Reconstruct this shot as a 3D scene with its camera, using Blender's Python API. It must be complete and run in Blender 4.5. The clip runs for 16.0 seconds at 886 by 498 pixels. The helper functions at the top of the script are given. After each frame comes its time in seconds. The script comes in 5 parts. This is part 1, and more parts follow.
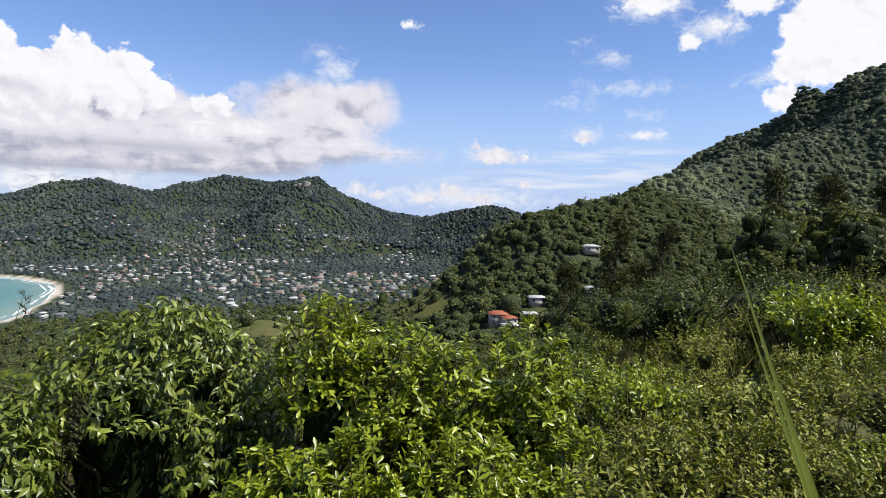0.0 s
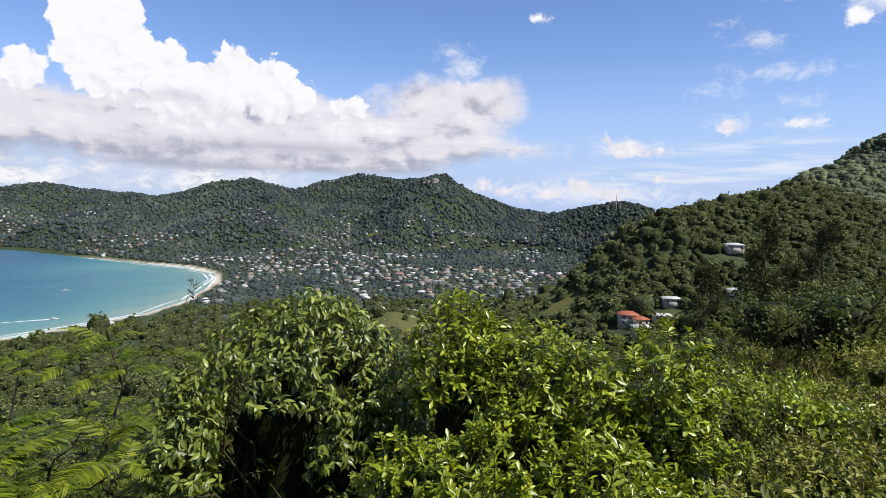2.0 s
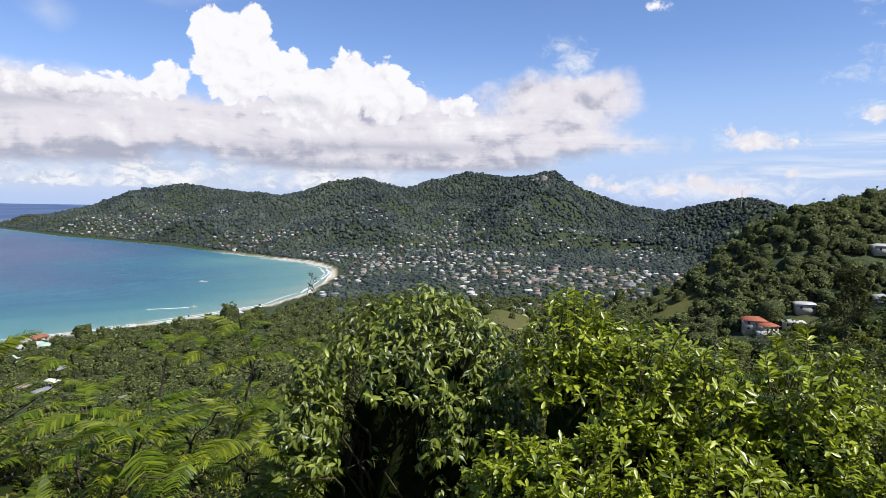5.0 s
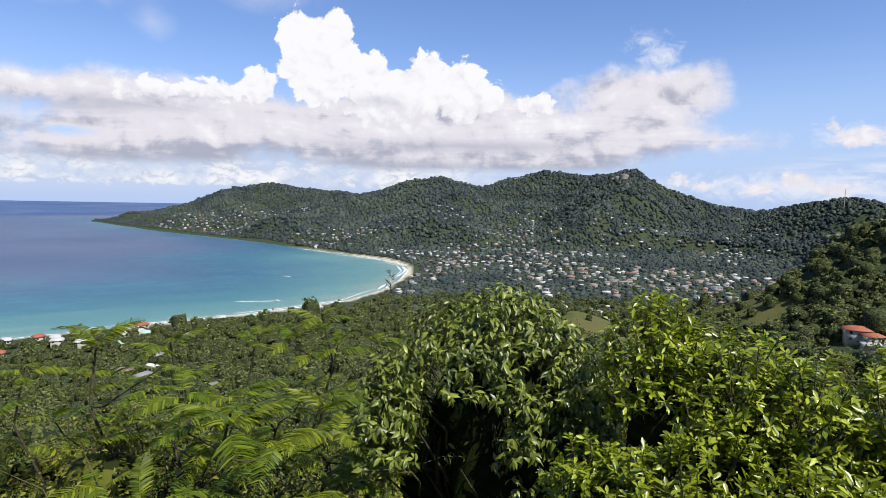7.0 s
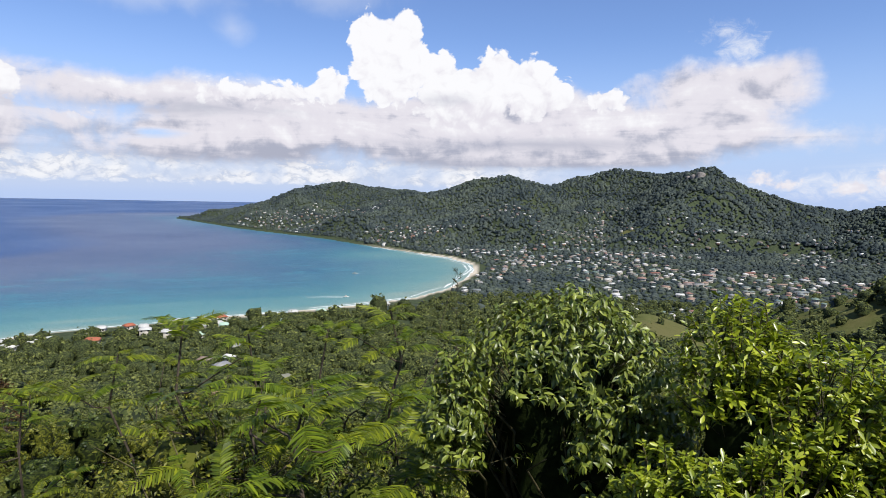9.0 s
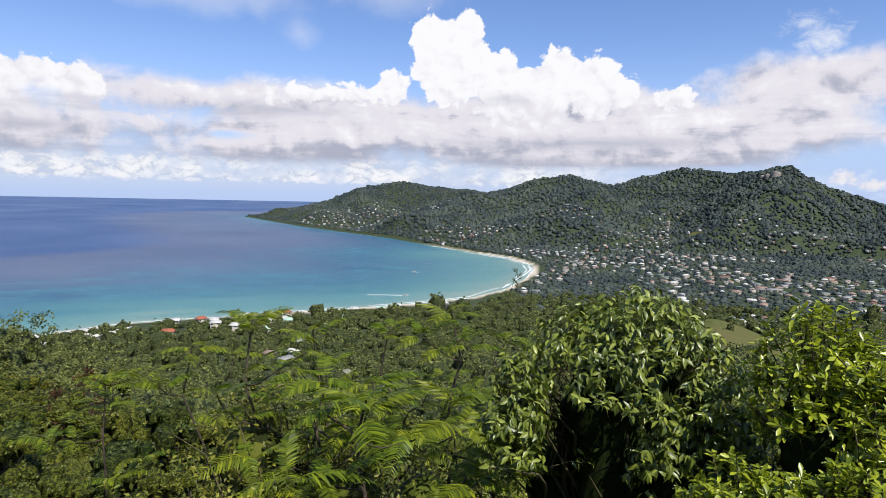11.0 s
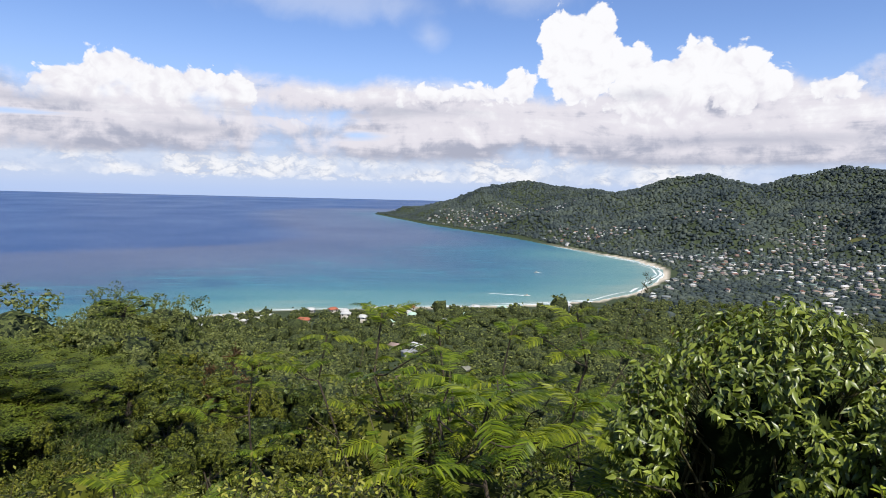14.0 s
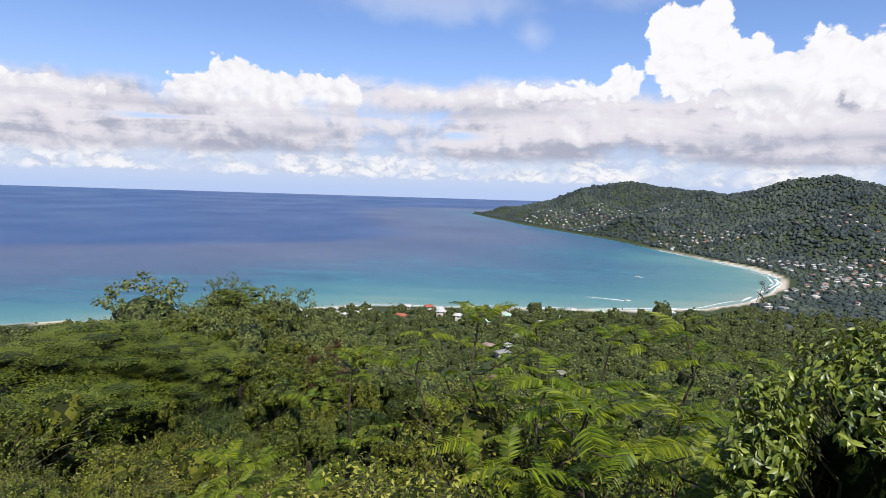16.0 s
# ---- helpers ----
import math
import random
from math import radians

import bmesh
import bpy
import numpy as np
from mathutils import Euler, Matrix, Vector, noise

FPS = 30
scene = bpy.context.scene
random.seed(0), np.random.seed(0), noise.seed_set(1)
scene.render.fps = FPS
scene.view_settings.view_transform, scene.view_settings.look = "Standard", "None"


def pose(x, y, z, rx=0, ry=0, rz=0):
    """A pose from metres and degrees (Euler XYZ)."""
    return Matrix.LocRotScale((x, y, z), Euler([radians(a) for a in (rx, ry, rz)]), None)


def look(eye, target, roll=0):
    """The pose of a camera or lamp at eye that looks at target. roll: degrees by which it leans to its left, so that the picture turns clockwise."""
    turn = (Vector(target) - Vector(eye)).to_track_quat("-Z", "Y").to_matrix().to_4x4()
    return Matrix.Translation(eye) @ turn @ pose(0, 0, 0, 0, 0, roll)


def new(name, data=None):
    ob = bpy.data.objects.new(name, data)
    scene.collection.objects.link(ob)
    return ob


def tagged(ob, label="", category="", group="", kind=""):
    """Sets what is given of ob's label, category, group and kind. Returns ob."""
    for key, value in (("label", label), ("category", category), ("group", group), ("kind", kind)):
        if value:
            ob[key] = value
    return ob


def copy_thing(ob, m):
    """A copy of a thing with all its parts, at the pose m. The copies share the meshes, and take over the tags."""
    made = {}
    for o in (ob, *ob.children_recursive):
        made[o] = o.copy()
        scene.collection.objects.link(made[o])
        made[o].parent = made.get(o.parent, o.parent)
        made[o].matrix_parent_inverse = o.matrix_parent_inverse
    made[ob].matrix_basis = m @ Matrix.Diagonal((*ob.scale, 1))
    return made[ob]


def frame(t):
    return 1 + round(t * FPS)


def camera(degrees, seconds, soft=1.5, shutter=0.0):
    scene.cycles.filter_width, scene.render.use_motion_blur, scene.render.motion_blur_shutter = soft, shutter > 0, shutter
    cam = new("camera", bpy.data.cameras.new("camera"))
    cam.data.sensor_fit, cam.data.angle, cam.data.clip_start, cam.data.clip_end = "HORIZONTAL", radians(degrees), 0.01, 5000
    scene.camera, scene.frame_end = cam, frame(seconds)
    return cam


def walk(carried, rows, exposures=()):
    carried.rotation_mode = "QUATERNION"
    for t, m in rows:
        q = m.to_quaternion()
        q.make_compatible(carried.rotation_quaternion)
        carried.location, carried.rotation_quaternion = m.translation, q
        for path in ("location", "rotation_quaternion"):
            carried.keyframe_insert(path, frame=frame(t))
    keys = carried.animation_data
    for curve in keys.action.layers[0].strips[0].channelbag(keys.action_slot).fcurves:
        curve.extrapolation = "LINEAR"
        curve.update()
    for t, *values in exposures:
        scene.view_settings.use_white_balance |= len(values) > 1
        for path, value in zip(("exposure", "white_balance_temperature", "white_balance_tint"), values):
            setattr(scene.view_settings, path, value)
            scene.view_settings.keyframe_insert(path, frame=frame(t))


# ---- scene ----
# ---------------------------------------------------------------- camera
# a hand-held pan from a hillside lookout, about 120 m above the sea
EYE = Vector((0.0, 0.0, 120.0))
ARM = 0.20          # the camera swings round the body at about this radius
TURNS = [           # seconds, yaw to the left, pitch, roll (degrees)
    (0.0, 0.00, -4.12, 1.48), (0.5, 4.57, -4.33, 1.40), (1.0, 8.30, -4.52, 1.35), (1.5, 10.92, -4.68, 1.27),
    (2.0, 12.35, -4.78, 1.24), (2.5, 13.32, -4.81, 1.14), (3.0, 14.30, -4.91, 1.22), (3.5, 15.05, -4.95, 1.20),
    (4.0, 17.42, -5.02, 1.14), (4.5, 20.34, -5.12, 1.01), (7.0, 30.35, -5.42, 0.98), (7.5, 31.87, -5.55, 1.14),
    (8.0, 33.28, -5.60, 1.17), (8.5, 35.24, -5.64, 1.11), (9.0, 36.90, -5.64, 1.00), (11.5, 44.27, -5.82, 1.05),
    (12.0, 45.96, -5.86, 0.94), (12.5, 48.03, -5.94, 0.89), (13.0, 50.08, -5.95, 0.98), (13.5, 52.35, -5.97, 1.09),
    (14.0, 54.83, -6.10, 1.32), (14.5, 57.75, -6.12, 1.23), (15.0, 60.11, -6.16, 1.18), (15.5, 62.42, -6.15, 1.30),
    (16.0, 64.35, -6.36, 1.72)]


def camera_pose(yaw, pitch, roll):
    a = radians(yaw)
    return pose(EYE.x - ARM * math.sin(a), EYE.y + ARM * (math.cos(a) - 1), EYE.z, 90 + pitch, 0, yaw) @ pose(0, 0, 0, 0, 0, roll)


cam = camera(74.6, 16.0, soft=0.7)
walk(cam, [(t, camera_pose(*a)) for t, *a in TURNS])

# ---------------------------------------------------------------- light
SUN_AZ, SUN_EL = -105.0, 54.0      # degrees to the left of +y, and above the horizon
sun = new("sun", bpy.data.lights.new("sun", "SUN"))
sun.data.energy, sun.data.angle, sun.data.color = 5.0, radians(0.53), (1.0, 0.95, 0.87)
_a, _e = radians(SUN_AZ), radians(SUN_EL)
sun_way = Vector((-math.sin(_a) * math.cos(_e), math.cos(_a) * math.cos(_e), math.sin(_e)))
sun.matrix_world = look(EYE + sun_way * 200, EYE)
scene.view_settings.exposure = 0.6

world = bpy.data.worlds.new("sky")
scene.world = world
world.use_nodes = True


def sky_nodes():
    """Clear tropical sky with a long bank of cumulus over the bay and loose fair-weather clouds."""
    nt = world.node_tree
    nt.nodes.clear()
    N, L = nt.nodes.new, nt.links.new

    def math_node(op, a, b=0.0, c=0.0, clamp=False):
        n = N("ShaderNodeMath")
        n.operation, n.use_clamp = op, clamp
        for i, v in enumerate((a, b, c)):
            if isinstance(v, (int, float)):
                n.inputs[i].default_value = v
            else:
                L(v, n.inputs[i])
        return n.outputs[0]

    def vec_node(op, a, b):
        n = N("ShaderNodeVectorMath")
        n.operation = op
        for i, v in enumerate((a, b)):
            if isinstance(v, tuple):
                n.inputs[i].default_value = v
            else:
                L(v, n.inputs[i])
        return n.outputs["Value"] if op == "DOT_PRODUCT" else n.outputs["Vector"]

    def ranged(v, a, b, lo=0.0, hi=1.0):
        n = N("ShaderNodeMapRange")
        n.interpolation_type = "SMOOTHSTEP"
        L(v, n.inputs["Value"])
        for key, x in (("From Min", a), ("From Max", b), ("To Min", lo), ("To Max", hi)):
            n.inputs[key].default_value = x
        return n.outputs["Result"]

    def noise_node(v, scale, detail, rough, distort=0.0):
        n = N("ShaderNodeTexNoise")
        n.inputs["Scale"].default_value, n.inputs["Detail"].default_value = scale, detail
        n.inputs["Roughness"].default_value, n.inputs["Distortion"].default_value = rough, distort
        L(v, n.inputs["Vector"])
        return n.outputs["Fac"]

    tex = N("ShaderNodeTexCoord")
    split = N("ShaderNodeSeparateXYZ")
    L(tex.outputs["Generated"], split.inputs[0])
    x, y, z = split.outputs
    az = math_node("MULTIPLY", math_node("ARCTAN2", math_node("MULTIPLY", x, -1.0), y), 57.2958)
    el = math_node("MULTIPLY", math_node("ARCSINE", z), 57.2958)
    plane = N("ShaderNodeCombineXYZ")
    L(az, plane.inputs[0])
    L(el, plane.inputs[1])
    p = plane.outputs[0]
    q = vec_node("MULTIPLY", p, (1.0, 1.15, 1.0))
    warp = N("ShaderNodeTexNoise")
    warp.inputs["Scale"].default_value, warp.inputs["Detail"].default_value = 0.35, 4
    L(q, warp.inputs["Vector"])
    bent = vec_node("ADD", q, vec_node("MULTIPLY", vec_node("SUBTRACT", warp.outputs["Color"], (0.5, 0.5, 0.5)), (2.4, 2.4, 0.0)))

    def lobes(v, scale, detail=3.0, rough=0.55):
        """Rounded heads of cumulus: 0 in the creases, 1 on the heads."""
        n = N("ShaderNodeTexVoronoi")
        n.voronoi_dimensions, n.feature, n.normalize = "2D", "SMOOTH_F1", True
        n.inputs["Smoothness"].default_value = 0.25
        n.inputs["Scale"].default_value, n.inputs["Detail"].default_value, n.inputs["Roughness"].default_value = scale, detail, rough
        L(v, n.inputs["Vector"])
        return math_node("SUBTRACT", 1.0, n.outputs["Distance"])

    def field(rows, blend=0.8):
        """Depth in degrees inside the nearest of some ellipses: azimuth, elevation, half width, half height."""
        out = None
        for a, e, w, h in rows:
            d = vec_node("MULTIPLY", vec_node("SUBTRACT", p, (a, e, 0)), (1 / w, 1 / h, 0))
            d = math_node("MULTIPLY", math_node("SUBTRACT", 1.0, math_node("SQRT", vec_node("DOT_PRODUCT", d, d))), min(w, h))
            out = d if out is None else math_node("SMOOTH_MAX", out, d, blend)
        return out

    def rough_by(v, n, mid, much):
        return math_node("ADD", v, math_node("MULTIPLY", math_node("SUBTRACT", n, mid), much))

    heads = lobes(bent, 0.42)
    heads_up = lobes(vec_node("ADD", bent, (0.5, -0.6, 0)), 0.42)
    fluff, fluff_up = noise_node(q, 0.24, 9, 0.55, 0.3), noise_node(vec_node("ADD", q, (-0.5, 1.1, 0)), 0.24, 9, 0.55, 0.3)
    grain = noise_node(q, 1.3, 6, 0.65)
    layer = noise_node(vec_node("MULTIPLY", p, (0.06, 0.48, 1.0)), 1.0, 6, 0.6, 0.7)

    # the hard-edged towers, in front of the long bank and out over the sea
    towers = [(42.4, 12.0, 3.6, 3.6), (40.6, 14.6, 1.5, 1.7), (44.6, 14.4, 1.3, 1.7), (37.6, 11.2, 2.0, 1.6), (32.0, 10.6, 2.6, 2.7), (28.9, 9.7, 2.6, 2.7), (26.2, 8.9, 1.4, 1.3),
              (35.0, 8.8, 4.5, 2.8), (47.8, 9.6, 1.3, 1.3), (51.5, 8.7, 1.8, 0.8), (56.0, 8.5, 3.0, 0.7), (21.7, 8.7, 1.35, 0.75),
              (84.0, 8.6, 2.6, 2.3), (87.2, 7.4, 2.8, 1.8), (80.6, 8.0, 2.2, 1.7), (77.6, 8.3, 1.8, 1.7), (74.6, 8.0, 1.8, 1.8), (79.0, 6.0, 7.0, 2.0), (72.5, 5.0, 4.5, 1.5), (67.0, 3.6, 4.0, 0.9),
              (99.5, 6.6, 4.0, 1.0), (112.0, 7.0, 8.0, 3.0)]
    tower = rough_by(rough_by(field(towers, 0.5), heads, 0.62, 3.0), grain, 0.5, 0.4)
    tower = math_node("MULTIPLY", ranged(tower, -0.05, 0.28), ranged(rough_by(el, fluff, 0.5, 9.0), 3.8, 7.6))
    # single fair-weather clouds
    singles = [(-4.6, 5.0, 2.0, 0.75), (-2.9, 6.0, 0.7, 0.6), (-7.2, 4.8, 1.3, 0.4), (-36.5, 13.2, 4.6, 3.6), (-31.2, 12.6, 2.7, 2.1), (-33.0, 15.6, 4.0, 2.6), (-29.8, 9.8, 1.6, 1.2), (-24.6, 16.0, 1.4, 0.6),
               (-22.0, 15.0, 0.8, 0.7), (-27.0, 17.6, 2.2, 0.9), (-18.5, 18.4, 2.6, 0.9), (-0.6, 1.6, 1.2, 0.7), (1.8, 0.8, 1.4, 0.5), (-3.4, 0.9, 1.4, 0.5), (6.6, 1.0, 1.0, 0.4), (8.6, 1.6, 1.0, 0.4), (-7.6, 2.3, 0.5, 0.3),
               (-18.6, 7.0, 1.0, 0.22), (-13.3, 6.9, 0.7, 0.6), (3.8, 16.9, 0.7, 0.2), (-60, 18, 14, 8), (150, 12, 20, 6), (-120, 15, 18, 7)]
    single = rough_by(rough_by(field(singles, 0.3), heads, 0.60, 1.5), grain, 0.5, 1.5)
    single = ranged(single, -0.05, 0.50)
    # the soft bank that stretches along the coast, flat below
    bank = [(12.6, 8.6, 5.6, 2.4), (10.0, 9.4, 3.8, 1.7), (14.0, 6.0, 6.0, 2.2), (21.5, 5.2, 9.0, 3.0), (33.0, 6.0, 13.0, 4.0), (52.0, 6.2, 11.0, 2.8), (64.0, 8.0, 10.0, 1.1), (58.0, 4.4, 10.0, 2.0),
            (84.0, 4.8, 12.0, 2.4), (98.0, 4.8, 12.0, 3.0), (5.4, 5.0, 1.5, 0.45), (120, 6, 14, 4)]
    soft = rough_by(rough_by(field(bank, 1.2), fluff, 0.5, 3.4), grain, 0.5, 0.5)
    gap = rough_by(field([(63.6, 4.7, 2.4, 0.5), (91.5, 5.2, 3.4, 0.5), (68.5, 5.6, 2.0, 0.4)]), layer, 0.5, 1.6)
    soft = math_node("MULTIPLY", ranged(soft, -1.2, 0.5), ranged(rough_by(el, layer, 0.5, 2.2), 1.7, 2.7))
    soft = math_node("MULTIPLY", soft, ranged(gap, -0.1, 0.6, 1.0, 0.1))
    # a row of small far cumulus above the sea horizon, greyed by the air
    near_row = lobes(vec_node("MULTIPLY", bent, (1.0, 1.9, 1.0)), 0.62, 3.0, 0.6)
    row = rough_by(rough_by(math_node("MULTIPLY", ranged(el, 0.1, 0.9), ranged(el, 3.4, 1.9)), near_row, 0.58, 2.6), grain, 0.5, 1.0)
    row = math_node("MULTIPLY", math_node("MULTIPLY", ranged(row, 0.50, 1.25), math_node("MULTIPLY", ranged(el, -0.2, 0.9), ranged(el, 3.6, 2.6))), ranged(az, 20, 36))
    row = math_node("MULTIPLY", row, ranged(fluff, 0.36, 0.60, 0.15, 1.0))
    veil = math_node("MULTIPLY", math_node("MULTIPLY", ranged(el, -0.9, 1.0), ranged(el, 4.2, 2.2)), ranged(az, 8, 34, 0.0, 0.55))
    # torn wisps and flat streaks of high cloud
    wisps = [(12.0, 14.0, 1.5, 0.7), (10.6, 12.6, 1.6, 1.0), (-15.5, 13.8, 1.6, 0.7), (-16.5, 11.3, 3.4, 0.6), (-12.2, 10.0, 1.4, 0.4), (-18.5, 8.8, 1.2, 0.4), (-13.4, 7.2, 1.4, 0.8), (-18.6, 7.0, 1.8, 0.5), (-12.6, 15.2, 0.6, 0.3),
             (-24.0, 16.0, 2.6, 1.4), (-19.0, 18.0, 3.4, 1.2), (-29.0, 11.6, 2.5, 0.6), (-4.8, 5.2, 3.0, 0.8), (5.4, 5.1, 2.2, 0.7), (-1.0, 1.0, 10.0, 1.2)]
    torn = noise_node(vec_node("ADD", vec_node("MULTIPLY", q, (1.0, 1.4, 1.0)), vec_node("MULTIPLY", warp.outputs["Color"], (1.5, 3.0, 0))), 0.6, 9, 0.66, 0.5)
    thin = ranged(rough_by(field(wisps, 0.4), torn, 0.52, 4.0), -0.5, 1.4, 0.0, 0.8)
    comb = noise_node(vec_node("MULTIPLY", p, (0.10, 1.1, 1.0)), 1.0, 5, 0.55, 0.4)
    streak = math_node("MULTIPLY", ranged(field([(-17.0, 4.3, 9.0, 1.6), (-8.0, 2.2, 10.0, 1.4)]), -0.6, 1.0), ranged(comb, 0.42, 0.66, 0.0, 0.75))
    faint = rough_by(field([(66.0, 16.6, 9.0, 1.6), (56.6, 14.0, 1.4, 1.2), (48.0, 17.5, 5.0, 1.2)]), fluff, 0.5, 3.0)
    thin = math_node("MAXIMUM", math_node("MAXIMUM", thin, streak), ranged(faint, -0.8, 1.6, 0.0, 0.32))

    # tones: white heads, pale rose-grey bodies, blue-grey bases and shelves
    def blend(fac, a, b):
        n = N("ShaderNodeMix")
        n.data_type = "RGBA"
        for key, v in (("Factor", fac), ("A", a), ("B", b)):
            if isinstance(v, tuple):
                n.inputs[key].default_value = (*v, 1)
            elif isinstance(v, float):
                n.inputs[key].default_value = v
            else:
                L(v, n.inputs[key])
        return n.outputs["Result"]

    WHITE, BODY, GREY = (0.97, 0.97, 1.0), (0.80, 0.775, 0.845), (0.43, 0.45, 0.56)
    body = math_node("ADD", math_node("MULTIPLY", math_node("SUBTRACT", fluff, fluff_up), 1.5), ranged(el, 2.4, 6.0, 0.30, 0.62))
    body = rough_by(rough_by(body, layer, 0.5, 1.3), grain, 0.5, 0.25)
    shelf = rough_by(field([(66.0, 6.7, 9.0, 0.55), (58.0, 7.2, 6.0, 0.4), (82.0, 2.7, 9.0, 0.45), (66.0, 2.6, 8.0, 0.35), (40.0, 2.5, 20.0, 0.55), (91.0, 6.2, 6.0, 0.5), (78.0, 4.6, 5.0, 0.4), (30.0, 4.6, 9.0, 0.5), (37.0, 9.0, 2.5, 0.8)], 0.5), layer, 0.5, 2.4)
    shade = ranged(shelf, -0.5, 0.8)
    bank_tone = blend(ranged(body, 0.15, 0.62), GREY, BODY)
    bank_tone = blend(ranged(body, 0.62, 1.15), bank_tone, WHITE)
    bank_tone = blend(math_node("MULTIPLY", shade, 0.75), bank_tone, GREY)
    crown = math_node("ADD", math_node("MULTIPLY", math_node("SUBTRACT", heads, heads_up), 1.1), math_node("MULTIPLY", heads, 0.7))
    crown = math_node("ADD", crown, ranged(el, 4.0, 11.5, 0.0, 0.60))
    head_tone = blend(ranged(crown, 0.40, 1.12), BODY, WHITE)
    head_tone = blend(math_node("MULTIPLY", math_node("MULTIPLY", shade, ranged(el, 9.8, 8.0)), 0.7), head_tone, GREY)
    row_tone = blend(ranged(rough_by(near_row, grain, 0.5, 0.4), 0.45, 0.80), (0.52, 0.57, 0.70), (0.92, 0.93, 0.97))
    sky = N("ShaderNodeTexSky")
    sky.sky_type, sky.sun_disc = "NISHITA", False
    sky.sun_elevation, sky.sun_rotation = radians(SUN_EL), radians(-SUN_AZ)
    sky.altitude, sky.air_density, sky.dust_density, sky.ozone_density = 120, 1.0, 0.0, 2.6
    air = vec_node("MULTIPLY", sky.outputs[0], (SKY * 0.95, SKY * 1.02, SKY * 1.28))
    # pale moist air low over the sea
    low = blend(ranged(el, 15.0, -1.0, 0.0, 0.92), air, (0.44, 0.58, 0.90))
    c = blend(thin, low, (0.88, 0.90, 0.96))
    c = blend(veil, c, (0.62, 0.68, 0.82))
    c = blend(row, c, row_tone)
    c = blend(soft, c, bank_tone)
    c = blend(single, c, head_tone)
    c = blend(tower, c, head_tone)
    back, out = N("ShaderNodeBackground"), N("ShaderNodeOutputWorld")
    L(c, back.inputs[0])
    back.inputs["Strength"].default_value = 0.66
    L(back.outputs[0], out.inputs[0])


SKY = 0.122
sky_nodes()

# ---------------------------------------------------------------- helpers
rng = np.random.default_rng(7)


def polar(az, d, z=0.0):
    return np.array([-d * math.sin(radians(az)), d * math.cos(radians(az)), z])


def mesh_of(name, V, F, mat=None, smooth=False):
    """A mesh from a vertex array and face arrays that may be of several sizes."""
    me = bpy.data.meshes.new(name)
    V = np.ascontiguousarray(V, dtype=np.float32)
    groups = F if isinstance(F, list) else [F]
    loops = np.concatenate([g.ravel() for g in groups]).astype(np.int32)
    totals = np.concatenate([np.full(len(g), g.shape[1]) for g in groups]).astype(np.int32)
    starts = np.concatenate([[0], np.cumsum(totals)[:-1]]).astype(np.int32)
    me.vertices.add(len(V))
    me.vertices.foreach_set("co", V.ravel())
    me.loops.add(len(loops))
    me.loops.foreach_set("vertex_index", loops)
    me.polygons.add(len(totals))
    me.polygons.foreach_set("loop_start", starts)
    me.polygons.foreach_set("loop_total", totals)
    if smooth:
        me.polygons.foreach_set("use_smooth", np.ones(len(totals), bool))
    me.update(calc_edges=True)
    me.validate()
    if mat:
        me.materials.append(mat)
    return me


def attach(name, me, parent=None, label="", m=None):
    ob = new(name, me)
    if parent:
        ob.parent = parent
    if m is not None:
        ob.matrix_basis = m
    if label:
        tagged(ob, label)
    return ob


def vnoise(P, scale, seed=0):
    """Smooth value noise in -1..1 on points (n,2) or (n,3), at a wave length of scale metres."""
    P = np.asarray(P, float) / scale + seed * 17.31
    i = np.floor(P).astype(np.int64)
    f = P - i
    f = f * f * (3 - 2 * f)
    out = np.zeros(len(P))
    k = P.shape[1]
    for c in range(2 ** k):
        bits = np.array([(c >> b) & 1 for b in range(k)])
        n = i + bits
        h = n[:, 0] * 374761393 + n[:, 1] * 668265263 + (n[:, 2] * 2147483647 if k > 2 else 0) + seed * 974634777
        h = (h ^ (h >> 13)) * 1274126177
        h = (h ^ (h >> 16)) & 0xFFFF
        out += (h / 32767.5 - 1) * np.prod(np.where(bits, f, 1 - f), axis=1)
    return out


def fbm(P, scale, octaves=4, seed=0):
    return sum(vnoise(P, scale / 2 ** o, seed + o) / 2 ** o for o in range(octaves))


def step(a, b, x):
    t = np.clip((x - a) / (b - a), 0, 1)
    return t * t * (3 - 2 * t)


def seg_dist(P, line):
    """Distance from points (n,2) to a polyline, and the line's other columns there."""
    line = np.asarray(line, float)
    best = np.full(len(P), 1e9)
    rest = np.zeros((len(P), line.shape[1] - 2))
    for a, b in zip(line[:-1], line[1:]):
        ab = b[:2] - a[:2]
        u = np.clip(((P - a[:2]) @ ab) / (ab @ ab), 0, 1)
        d = np.linalg.norm(P - (a[:2] + u[:, None] * ab), axis=1)
        m = d < best
        best[m] = d[m]
        rest[m] = (a[2:] + u[:, None] * (b[2:] - a[2:]))[m]
    return best, rest


# ---------------------------------------------------------------- the plan of the bay
COAST = [(-700, -1500), (-600, -500), (-545, -60), (-535, 180), (-496, 268), (-455, 359), (-426, 430), (-412, 500), (-424, 580),
         (-455, 660), (-495, 745), (-545, 805), (-629, 852), (-739, 874), (-861, 901), (-1076, 962), (-1321, 992), (-1539, 1022),
         (-1850, 1095), (-2185, 1178), (-2240, 1230), (-2150, 1400), (-1900, 2000), (-1700, 2900), (-900, 4400)]
RING = np.array(COAST + [(-3000, 24000), (24000, 24000), (24000, -1500)], float)


